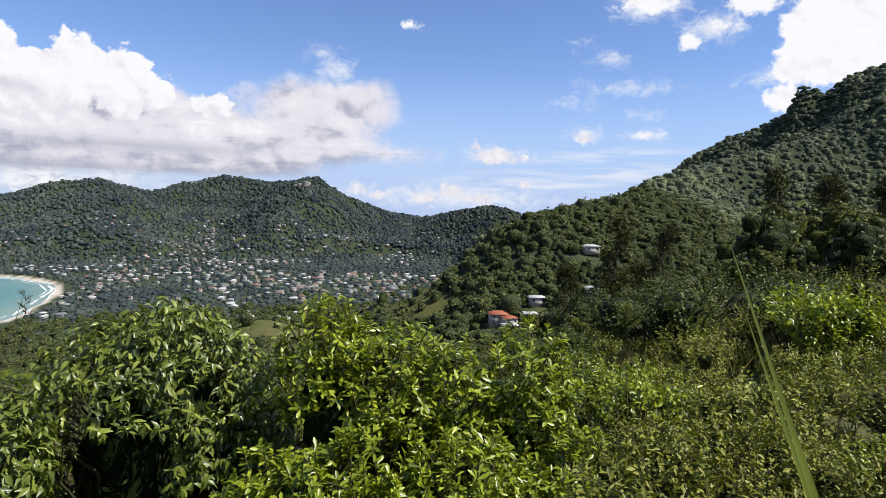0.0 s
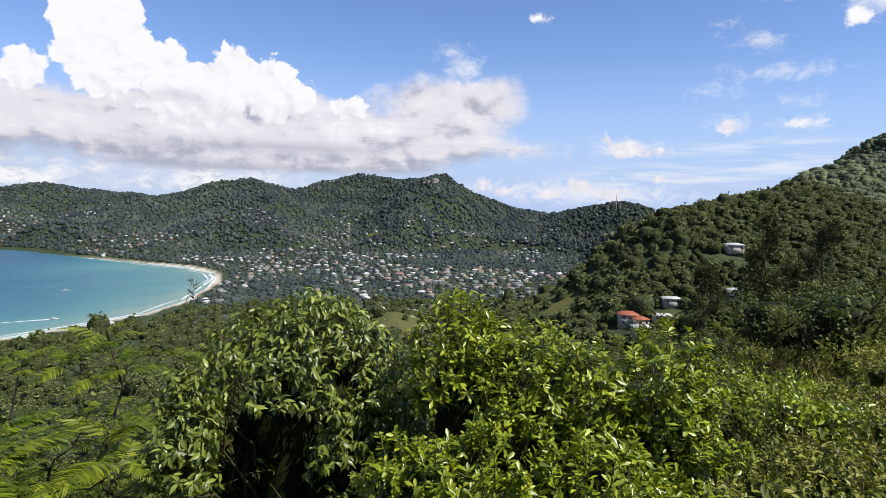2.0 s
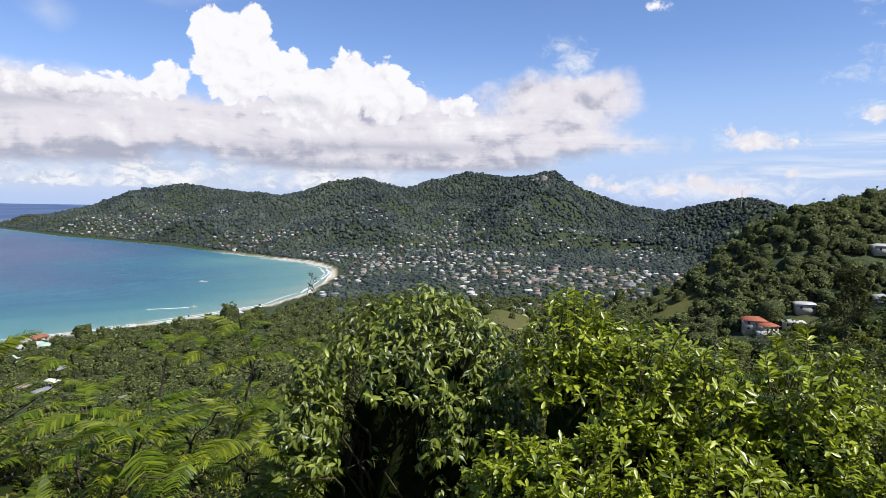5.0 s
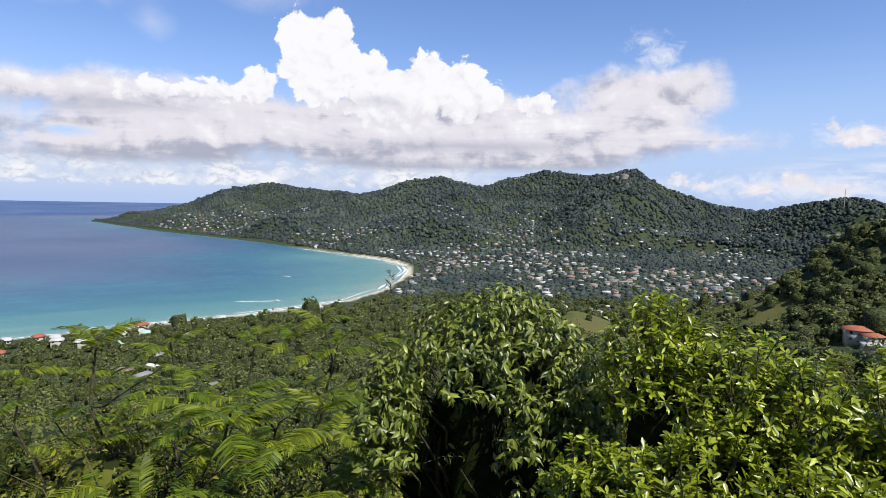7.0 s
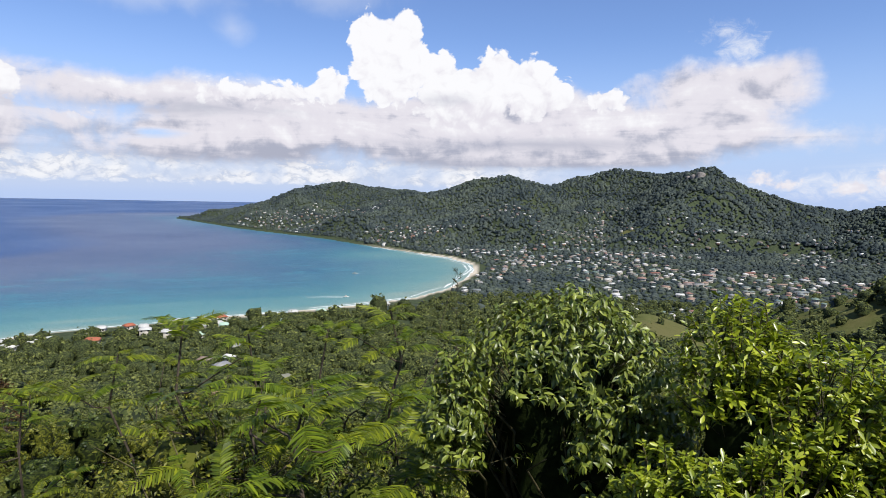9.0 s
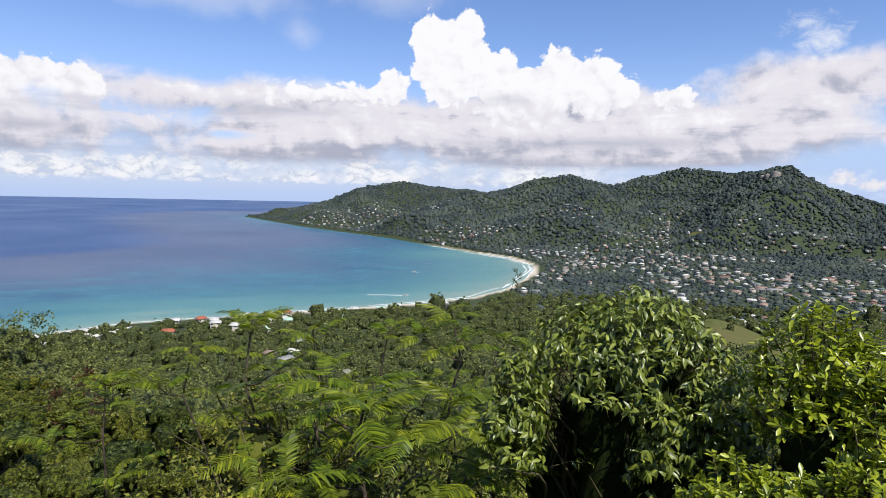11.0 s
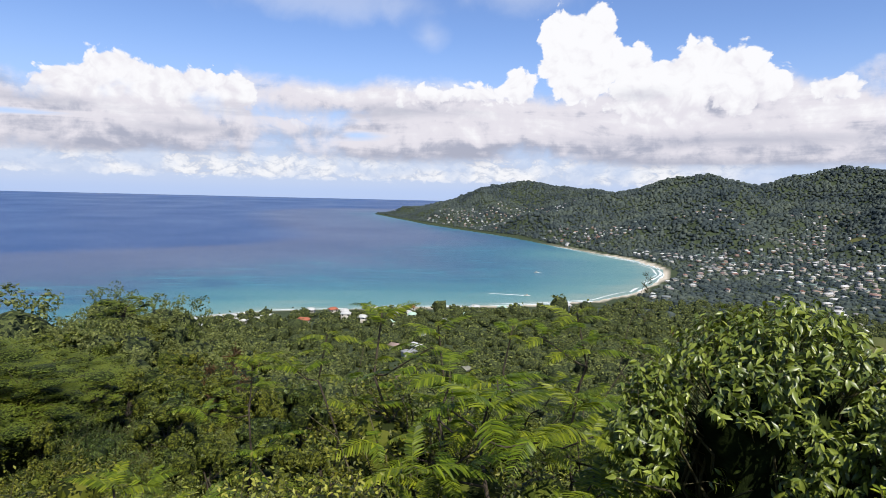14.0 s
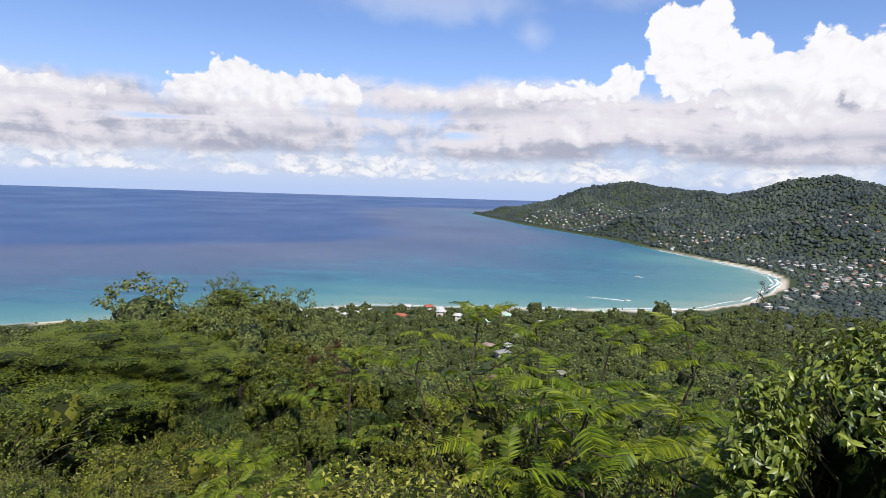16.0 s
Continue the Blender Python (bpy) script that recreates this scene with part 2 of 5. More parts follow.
def inland(P):
    """Distance to the shore, positive on land."""
    d, _ = seg_dist(P, np.array(COAST, float))
    x, y = P[:, 0], P[:, 1]
    inside = np.zeros(len(P), bool)
    for (x0, y0), (x1, y1) in zip(RING, np.roll(RING, -1, axis=0)):
        cross = (y0 > y) != (y1 > y)
        with np.errstate(divide="ignore", invalid="ignore"):
            inside ^= cross & (x < (x1 - x0) * (y - y0) / (y1 - y0 + 1e-12) + x0)
    return np.where(inside, d, -d)


def crest(*rows):
    """A ridge line from rows of azimuth, distance, height and half width."""
    return [(*polar(a, d)[:2], z, w) for a, d, z, w in rows]


RIDGES = [
    # the far headland
    crest((61.2, 2440, 6, 60), (59, 2400, 32, 90), (57.4, 2370, 34, 110), (56.2, 2340, 44, 130), (53.8, 2310, 67, 150), (52.4, 2290, 88, 170), (51.3, 2240, 112, 190), (50, 2180, 133, 220),
          (48.2, 2160, 140, 240), (46.4, 2150, 156, 260), (44, 2150, 138, 250), (42.4, 2150, 127, 240), (40.2, 2170, 119, 220), (38.6, 2200, 106, 220), (32, 2300, 80, 220)),
    # the long ridge behind the town
    crest((45.5, 1480, 18, 80), (43.5, 1520, 46, 120), (38.6, 1700, 112, 220), (34.7, 1760, 139, 240), (30.9, 1780, 164, 270), (26.7, 1830, 145, 280), (24.3, 1840, 172, 280),
          (21.1, 1850, 191, 300), (18, 1830, 175, 300), (15, 1720, 170, 280), (12.6, 1620, 187, 240), (9.2, 1630, 138, 220), (5.5, 1690, 98, 200), (2.5, 1750, 80, 190), (-1, 1600, 105, 180),
          (-3.8, 1530, 121, 160), (-5.2, 1500, 115, 130), (-7.7, 1500, 62, 120)),
    crest((12.6, 1560, 120, 150), (15, 1400, 84, 120), (19, 1230, 26, 70)),
    crest((21, 1750, 110, 170), (24, 1500, 70, 120), (27, 1330, 24, 80)),
    crest((31, 1700, 95, 170), (35, 1450, 55, 120), (38, 1250, 18, 70)),
    crest((49.5, 2050, 80, 160), (50, 1800, 40, 120), (51, 1690, 14, 60)),
    crest((4.5, 1650, 60, 130), (6, 1400, 40, 100)),
    # the green hill that comes down from the mountain
    crest((-36, 1000, 250, 240), (-24.5, 800, 182, 220), (-20.7, 690, 159, 200), (-19.0, 645, 141, 190), (-14.3, 520, 119, 170), (-9.8, 470, 113, 150), (-7.6, 480, 106, 130),
          (-4.5, 520, 76, 100), (-1.2, 560, 46, 80), (3, 640, 24, 60)),
    crest((-60, 1300, 500, 500), (-45, 1200, 410, 420), (-36.4, 1200, 362, 330), (-34.3, 1200, 350, 300), (-32.5, 1200, 318, 260), (-30.6, 1200, 342, 200),
          (-29.5, 1205, 300, 190), (-24.6, 1200, 264, 190), (-20, 1230, 170, 190)),
    # the spur that carries the lookout
    [(60, -60, 122, 200), (300, -120, 160, 300), (900, 200, 290, 400)],
    [(40, -20, 114, 150), (-10, 60, 88, 140), (-50, 170, 64, 120), (-105, 330, 54, 110), (-140, 460, 14, 70)],
    [(0, -30, 112, 120), (-60, -5, 93, 110), (-135, 12, 88, 100), (-260, 30, 40, 100), (-470, 60, 6, 80)],
    [(40, 0, 112, 100), (60, 90, 92, 90), (70, 200, 66, 80), (60, 320, 52, 70)],
]


def height(P):
    """Height of the ground at points (n,2)."""
    P = np.asarray(P, float)
    r = np.hypot(P[:, 0], P[:, 1])
    shore = inland(P)
    warp = P + np.stack([fbm(P, 260, 3, 3), fbm(P, 260, 3, 9)], 1) * (6 * step(60, 300, r) + 16 * step(700, 1200, r))[:, None]
    plain = np.where(shore > 0, 1.0 + np.minimum(shore * 0.05, 4) + np.clip(shore - 150, 0, 900) * 0.012, np.maximum(shore * 0.06, -12) - 0.4)
    total = np.clip(plain, 0, None) ** 5
    # gullies cut into the flanks and leave the crests as they are
    spur = np.clip(1 + (0.35 * fbm(P, 230, 3, 61) + 0.75 * (np.abs(vnoise(P, 260, 63)) - 0.3) + 0.3 * (np.abs(vnoise(P, 190, 64)) - 0.3) * step(900, 1200, r)) * step(250, 700, r), 0.6, 1.6)
    for k, line in enumerate(RIDGES):
        flank = np.zeros(len(P))
        # the spurs behind the town run into one another; the other ridges keep their own flanks
        for a, b in (zip(line[:-1], line[1:]) if 0 < k < 7 else ((line, None),)):
            d, rest = seg_dist(warp, line if b is None else (a, b))
            flank = np.maximum(flank, rest[:, 0] * np.exp(-(d * spur / rest[:, 1]) ** 1.45))
        total += flank ** 5
    z = total ** 0.2
    rough = (fbm(P, 170, 4, 21) - 0.5 * np.abs(vnoise(P, 210, 33)) + 0.2) * np.clip(z * 0.03, 0, 5) * step(40, 300, r) * (1 + 1.3 * step(900, 1300, r))
    z = np.where(shore > 0, plain + (np.maximum(z, plain) - plain + rough * step(10, 40, z)) * step(0, 90, shore), plain)
    # the bank under the lookout: a short shelf, a steep drop, then an easier slope
    s = P @ polar(55, 1)[:2]
    fall = np.where(s < 3, 0.25 * s, np.where(s < 26, 0.75 + 0.7 * (s - 3), 16.85 + 0.2 * (s - 26)))
    near = 118.35 - np.where(s > 0, fall, 0.03 * s) + 0.10 * vnoise(P, 2.5, 5)
    near = near - np.clip(P @ polar(-35, 1)[:2] - 9, 0, 60) * 0.12
    return z + (near - z) * (1 - step(16, 55, r))

# ---------------------------------------------------------------- materials


class Mat:
    """A small builder for node materials."""

    def __init__(self, name, rough=0.7, spec=0.4, metal=0.0):
        self.m = bpy.data.materials.new(name)
        self.m.use_nodes = True
        self.nt = self.m.node_tree
        self.bsdf = self.nt.nodes["Principled BSDF"]
        self.bsdf.inputs["Roughness"].default_value = rough
        self.bsdf.inputs["Specular IOR Level"].default_value = spec
        self.bsdf.inputs["Metallic"].default_value = metal
        self.coord = self.nt.nodes.new("ShaderNodeTexCoord").outputs["Object"]

    def node(self, kind, **values):
        n = self.nt.nodes.new(kind)
        for key, v in values.items():
            setattr(n, key, v)
        return n

    def link(self, a, b):
        self.nt.links.new(a, b)

    def noise(self, scale, detail=4, rough=0.6, coord=None, distort=0.0):
        n = self.node("ShaderNodeTexNoise")
        n.inputs["Scale"].default_value, n.inputs["Detail"].default_value, n.inputs["Roughness"].default_value = scale, detail, rough
        n.inputs["Distortion"].default_value = distort
        self.link(coord or self.coord, n.inputs["Vector"])
        return n.outputs["Fac"]

    def ramp(self, fac, *stops):
        n = self.node("ShaderNodeValToRGB")
        while len(n.color_ramp.elements) < len(stops):
            n.color_ramp.elements.new(0.5)
        for e, (at, col) in zip(n.color_ramp.elements, stops):
            e.position, e.color = at, (*col, 1)
        self.link(fac, n.inputs[0])
        return n.outputs[0]

    def mix(self, fac, a, b, kind="MIX"):
        n = self.node("ShaderNodeMix", data_type="RGBA", blend_type=kind)
        for key, v in (("Factor", fac), ("A", a), ("B", b)):
            socket = n.inputs[key]
            if isinstance(v, (int, float)):
                socket.default_value = v
            elif isinstance(v, tuple):
                socket.default_value = (*v, 1)
            else:
                self.link(v, socket)
        return n.outputs["Result"]

    def math(self, op, a, b=0.0, clamp=False):
        n = self.node("ShaderNodeMath", operation=op, use_clamp=clamp)
        for i, v in enumerate((a, b)):
            if isinstance(v, (int, float)):
                n.inputs[i].default_value = v
            else:
                self.link(v, n.inputs[i])
        return n.outputs[0]

    def attr(self, name):
        return self.node("ShaderNodeAttribute", attribute_name=name).outputs["Fac"]

    def island(self):
        return self.node("ShaderNodeNewGeometry").outputs["Random Per Island"]

    def each(self):
        return self.node("ShaderNodeObjectInfo").outputs["Random"]

    def colour(self, c):
        self.link(c, self.bsdf.inputs["Base Color"])
        return self

    def bump(self, h, strength=0.4, dist=0.02):
        n = self.node("ShaderNodeBump")
        n.inputs["Strength"].default_value, n.inputs["Distance"].default_value = strength, dist
        self.link(h, n.inputs["Height"])
        self.link(n.outputs[0], self.bsdf.inputs["Normal"])
        return self

    def thin(self, colour, share=0.35):
        """Light that passes through a leaf."""
        t = self.node("ShaderNodeBsdfTranslucent")
        if isinstance(colour, tuple):
            t.inputs[0].default_value = (*colour, 1)
        else:
            self.link(colour, t.inputs[0])
        s = self.node("ShaderNodeMixShader")
        s.inputs[0].default_value = share
        self.link(self.bsdf.outputs[0], s.inputs[1])
        self.link(t.outputs[0], s.inputs[2])
        self.link(s.outputs[0], self.nt.nodes["Material Output"].inputs[0])
        return self


def leaf_mat(name, dark, mid, light, rough=0.45, spec=0.5, share=0.3, grain=18.0, per_object=0.0):
    k = Mat(name, rough, spec)
    r = k.island()
    c = k.ramp(r, (0.0, dark), (0.45, mid), (0.85, light), (1.0, tuple(min(1, v * 1.25) for v in light)))
    n = k.noise(grain, 3)
    c = k.mix(0.35, c, k.ramp(n, (0.3, dark), (0.7, light)), "MIX")
    if per_object:
        tint = k.ramp(k.each(), (0.0, (0.70, 0.85, 0.75)), (0.5, (1.0, 1.0, 1.0)), (1.0, (1.30, 1.15, 0.75)))
        c = k.mix(per_object, c, tint, "MULTIPLY")
    k.colour(c).thin(k.mix(1.0, c, (1.5, 1.6, 0.7), "MULTIPLY"), share)
    return k.m


def wood_mat(name, a, b, scale=25):
    k = Mat(name, 0.85, 0.2)
    n = k.noise(scale, 5, 0.65)
    return k.colour(k.ramp(n, (0.3, a), (0.7, b))).bump(n, 0.5, 0.01).m


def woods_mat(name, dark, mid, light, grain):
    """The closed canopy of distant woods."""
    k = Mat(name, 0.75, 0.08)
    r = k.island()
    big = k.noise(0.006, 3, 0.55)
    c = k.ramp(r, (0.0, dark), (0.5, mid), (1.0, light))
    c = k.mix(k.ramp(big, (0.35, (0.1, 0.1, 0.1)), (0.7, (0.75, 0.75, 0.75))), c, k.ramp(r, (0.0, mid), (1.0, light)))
    # stands of lighter and darker trees, with hillside shade put into the tone
    stand_shade_tone = k.noise(0.011, 4, 0.6, None, 0.5)
    c = k.mix(1.0, c, k.ramp(stand_shade_tone, (0.38, (0.62, 0.68, 0.78)), (0.50, (0.95, 0.97, 1.0)), (0.62, (1.14, 1.14, 1.02))), "MULTIPLY")
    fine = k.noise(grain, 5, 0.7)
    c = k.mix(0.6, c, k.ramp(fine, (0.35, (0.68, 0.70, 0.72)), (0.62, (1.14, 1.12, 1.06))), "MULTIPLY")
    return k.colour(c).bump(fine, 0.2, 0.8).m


def shade_mass_mat(name, dark, mid, light, cell, per_object=0.0):
    """A closed mass of small leaves to fill crowns, in tones darkened for inner shade: each cell a leaf with its own
    tone and tilt.
    """
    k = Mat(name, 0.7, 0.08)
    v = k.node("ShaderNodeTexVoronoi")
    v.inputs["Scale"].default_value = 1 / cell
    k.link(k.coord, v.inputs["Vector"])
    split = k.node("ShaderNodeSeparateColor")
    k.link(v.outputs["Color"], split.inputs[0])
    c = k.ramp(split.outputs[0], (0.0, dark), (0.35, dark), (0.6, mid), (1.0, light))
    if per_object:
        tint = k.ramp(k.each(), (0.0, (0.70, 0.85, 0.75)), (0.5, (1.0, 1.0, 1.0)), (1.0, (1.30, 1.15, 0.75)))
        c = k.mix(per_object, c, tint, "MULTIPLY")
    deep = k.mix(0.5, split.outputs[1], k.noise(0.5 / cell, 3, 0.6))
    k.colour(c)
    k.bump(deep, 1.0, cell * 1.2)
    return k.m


def ground_mat():
    k = Mat("hillside_soil_and_grass", 0.95, 0.04)
    meadow, sand = k.attr("meadow"), k.attr("sand")
    fine, big = k.noise(0.6, 6, 0.7), k.noise(0.02, 4, 0.6)
    leafy = k.mix(0.5, fine, k.noise(0.16, 5, 0.75))
    under = k.ramp(leafy, (0.36, (0.020, 0.028, 0.015)), (0.48, (0.036, 0.048, 0.026)), (0.62, (0.056, 0.068, 0.036)))
    grass = k.ramp(k.mix(0.5, k.noise(0.25, 6, 0.7), k.noise(1.2, 5, 0.75)), (0.36, (0.026, 0.038, 0.010)), (0.48, (0.060, 0.080, 0.020)), (0.64, (0.105, 0.110, 0.042)))
    grass = k.mix(k.ramp(big, (0.4, (0.0,) * 3), (0.62, (0.7,) * 3)), grass, (0.0962, 0.0851, 0.037))
    beach = k.ramp(fine, (0.3, (0.37, 0.3182, 0.2442)), (0.7, (0.4884, 0.444, 0.3626)))
    c = k.mix(meadow, under, grass)
    c = k.mix(sand, c, beach)
    return k.colour(c).bump(fine, 0.7, 0.3).m


def water_mat():
    k = Mat("sea_water", 0.16, 0.32)
    k.bsdf.inputs["IOR"].default_value = 1.333
    depth = k.attr("offshore")
    wob = k.noise(0.004, 4, 0.6)
    turned = k.node("ShaderNodeMapping")
    turned.inputs["Rotation"].default_value = (0, 0, radians(-62))
    k.link(k.coord, turned.inputs[0])
    streak = k.node("ShaderNodeMapping")
    streak.inputs["Scale"].default_value = (0.0040, 0.030, 1)
    k.link(turned.outputs[0], streak.inputs[0])
    bands = k.noise(1.0, 5, 0.6, streak.outputs[0], 0.4)
    d = k.math("ADD", depth, k.math("MULTIPLY", k.math("SUBTRACT", wob, 0.5), 0.08))
    d = k.math("ADD", d, k.math("MULTIPLY", k.math("SUBTRACT", bands, 0.5), 0.10))
    c = k.ramp(d, (0.0, (0.15, 0.22, 0.19)), (0.03, (0.075, 0.18, 0.18)), (0.09, (0.038, 0.135, 0.16)), (0.17, (0.032, 0.096, 0.148)),
               (0.30, (0.052, 0.080, 0.136)), (0.8, (0.054, 0.072, 0.128)), (1.0, (0.016, 0.050, 0.14)))
    reef = k.noise(2.2, 6, 0.7, streak.outputs[0], 0.5)
    band = k.ramp(depth, (0.06, (0.0,) * 3), (0.14, (1.0,) * 3), (0.30, (1.0,) * 3), (0.42, (0.0,) * 3))
    c = k.mix(k.mix(1.0, band, k.ramp(k.mix(0.5, bands, reef), (0.47, (0.0,) * 3), (0.56, (0.7,) * 3)), "MULTIPLY"), c, (0.0074, 0.0518, 0.111))
    shoal = k.ramp(k.mix(0.6, bands, k.noise(5.0, 5, 0.7, streak.outputs[0], 0.6)), (0.50, (0.0,) * 3), (0.60, (0.75,) * 3))
    c = k.mix(k.mix(1.0, band, shoal, "MULTIPLY"), c, (0.045, 0.185, 0.215))
    k.colour(c)
    chop = k.noise(0.35, 6, 0.65)
    rough = k.math("ADD", 0.22, k.math("MULTIPLY", k.noise(0.003, 3, 0.5), 0.25))
    k.link(rough, k.bsdf.inputs["Roughness"])
    return k.bump(chop, 0.55, 1.1).m


def roof_mat(each=True):
    k = Mat("painted_metal_roof", 0.5, 0.4)
    c = k.ramp(k.each() if each else k.island(), (0.0, (0.40, 0.40, 0.39)), (0.20, (0.55, 0.54, 0.52)), (0.32, (0.185, 0.1924, 0.1998)), (0.45, (0.2442, 0.222, 0.1998)), (0.62, (0.1924, 0.0814, 0.0518)),
               (0.68, (0.148, 0.1628, 0.1628)), (0.82, (0.111, 0.1628, 0.1332)), (0.92, (0.2368, 0.1628, 0.1184)))
    n = k.noise(1.3, 5, 0.7)
    c = k.mix(0.5, c, k.ramp(n, (0.3, (0.62, 0.58, 0.52)), (0.6, (1.0, 1.0, 1.0))), "MULTIPLY")
    return k.colour(c).bump(n, 0.2, 0.02).m


def plain_mat(name, a, b, rough=0.8, scale=3.0, spec=0.3, strength=0.3):
    k = Mat(name, rough, spec)
    n = k.noise(scale, 5, 0.65)
    return k.colour(k.ramp(n, (0.3, a), (0.7, b))).bump(n, strength, 0.02).m


M_GROUND, M_WATER, M_ROOF, M_ROOF_FAR = ground_mat(), water_mat(), roof_mat(), roof_mat(False)
M_WALL = plain_mat("lime_washed_wall", (0.2812, 0.259, 0.222), (0.407, 0.3848, 0.3404))
M_GLASS = plain_mat("dark_window", (0.0148, 0.0185, 0.0222), (0.0259, 0.0296, 0.0333), 0.15, 2, 0.5, 0.05)
M_ROOF_WHITE = plain_mat("white_metal_roof", (0.3108, 0.3108, 0.3034), (0.4292, 0.4292, 0.4144), 0.5, 0.8)
M_ROOF_RED = plain_mat("orange_red_roof", (0.22, 0.065, 0.035), (0.30, 0.10, 0.055), 0.7, 0.8)
M_ROOF_GREEN = plain_mat("pale_green_roof", (0.2516, 0.37, 0.296), (0.3404, 0.444, 0.37), 0.5, 0.8)
M_FOAM = plain_mat("sea_foam", (0.444, 0.4736, 0.4662), (0.6068, 0.6216, 0.6142), 0.8, 0.4)
M_ROCK = plain_mat("grey_granite", (0.0962, 0.0888, 0.0814), (0.222, 0.2072, 0.1924), 0.85, 0.15, 0.2, 0.8)
M_ROAD = plain_mat("worn_track", (0.148, 0.1332, 0.111), (0.2368, 0.2146, 0.185), 0.9, 0.6)
M_BARK = wood_mat("grey_brown_bark", (0.0259, 0.02, 0.0148), (0.0814, 0.0651, 0.0481))
M_TWIG = wood_mat("green_brown_twig", (0.037, 0.0333, 0.0148), (0.0888, 0.0777, 0.037), 60)
# leans to blue-grey: haze over the far hills is put into the leaf colour
M_FAR_HAZE = woods_mat("distant_woods", (0.024, 0.033, 0.034), (0.042, 0.055, 0.055), (0.068, 0.082, 0.068), 0.35)
# lighter olive copy for the mountain: sun on its flank put into the colour
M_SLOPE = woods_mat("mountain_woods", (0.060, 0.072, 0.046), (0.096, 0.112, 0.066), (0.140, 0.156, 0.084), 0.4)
M_MID = leaf_mat("hillside_foliage", (0.026, 0.038, 0.012), (0.080, 0.100, 0.026), (0.165, 0.178, 0.052), 0.60, 0.15, 0.12, 0.4)
# dark fill for the hillside crowns, shade between leaves put into the colour
M_HILL_SHADE = shade_mass_mat("hillside_shade_mass", (0.013, 0.019, 0.009), (0.044, 0.057, 0.019), (0.088, 0.100, 0.032), 0.5)
# near-black fill for bush cores: the inner shade is put into the colour
M_SHADE_CORE = plain_mat("shade_core_fill", (0.005, 0.008, 0.003), (0.020, 0.028, 0.008), 1.0, 9, 0.0, 1.0)

# ---------------------------------------------------------------- ground and sea
MEADOWS = [(1.4, 428, 15, 30), (4.2, 450, 14, 42), (14.6, 292, 24, 46), (15.0, 350, 34, 60), (13.5, 395, 26, 50), (0.6, 505, 24, 50), (2.6, 560, 24, 60), (1.8, 468, 16, 30), (-9.6, 356, 5, 9), (19.0, 1330, 26, 44)]


def meadow_at(P):
    m = np.zeros(len(P))
    wob = fbm(P, 45, 3, 41) * 0.35
    for az, d, across, along in MEADOWS:
        c, u = polar(az, d)[:2], polar(az, 1)[:2]
        a, b = (P - c) @ u / along, (P - c) @ np.array([u[1], -u[0]]) / across
        m = np.maximum(m, step(1.25, 0.8, np.hypot(a, b) + wob))
    return m


def town_at(P):
    """How thickly the ground is built on, 0 to 1."""
    r = np.hypot(P[:, 0], P[:, 1])
    az = np.degrees(np.arctan2(-P[:, 0], P[:, 1]))
    z, shore = height(P), inland(P)
    flat = step(62, 14, z) * step(6, 40, shore) * step(500, 640, r) * step(-5, 3, az)
    shore_strip = step(110, 50, shore) * step(4, 20, shore) * step(60, 52, az) * step(1900, 1500, r) * (0.6 - 0.32 * step(1150, 1400, r))
    near_beach = step(130, 60, shore) * step(14, 30, shore) * step(36, 42, az) * step(700, 650, r) * 0.9
    patches = 0.50 + 1.30 * fbm(P, 170, 3, 55)
    # hamlets on the slopes above the plain
    hamlets = np.zeros(len(P))
    for a, d, wide in ((47.5, 1960, 80), (50.5, 1840, 55), (44.5, 1700, 60), (21.8, 1480, 60), (20.6, 1560, 35), (13.0, 1290, 80), (30.5, 1380, 70), (38.0, 1330, 60), (9.0, 1330, 60)):
        hamlets = np.maximum(hamlets, step(1.3, 0.5, np.hypot(*(P - polar(a, d)[:2]).T) / wide) * 0.75)
    return np.clip(np.maximum(np.maximum(np.maximum(flat, shore_strip), near_beach) * patches, hamlets), 0, 1)


def polar_grid(radii, azimuths):
    R, A = np.meshgrid(radii, np.radians(azimuths), indexing="ij")
    P = np.stack([-R.ravel() * np.sin(A.ravel()), R.ravel() * np.cos(A.ravel())], 1)
    n, m = len(radii), len(azimuths)
    i, j = np.meshgrid(np.arange(n - 1), np.arange(m), indexing="ij")
    k = (j + 1) % m
    F = np.stack([i * m + j, (i + 1) * m + j, (i + 1) * m + k, i * m + k], -1).reshape(-1, 4)
    return P, F[:, ::-1]


def ground():
    az = np.concatenate([np.arange(-42, 110, 0.42), np.arange(110, 318, 3.0)])
    P, F = polar_grid(np.concatenate([[0.02, 0.6], np.geomspace(1.2, 300, 84), np.arange(311, 2600, 15.0), np.geomspace(2640, 4900, 10), [8000, 14000, 23000]]), az)
    z = height(P)
    me = mesh_of("ground", np.column_stack([P, z]), F, M_GROUND, True)
    shore = inland(P)
    for name, v in (("meadow", np.maximum(meadow_at(P), step(14, 8, np.hypot(P[:, 0], P[:, 1])) * 0.7)),
                    ("sand", step(9, 4, shore + 4 * vnoise(P, 30, 8)) * step(-60, -5, shore) * step(1350, 1050, np.hypot(P[:, 0], P[:, 1])))):
        a = me.attributes.new(name, "FLOAT", "POINT")
        a.data.foreach_set("value", v.astype(np.float32))
    return tagged(attach("ground", me), "steep green hillside running down to a flat coastal plain and sandy beach", "ground", kind="structure")


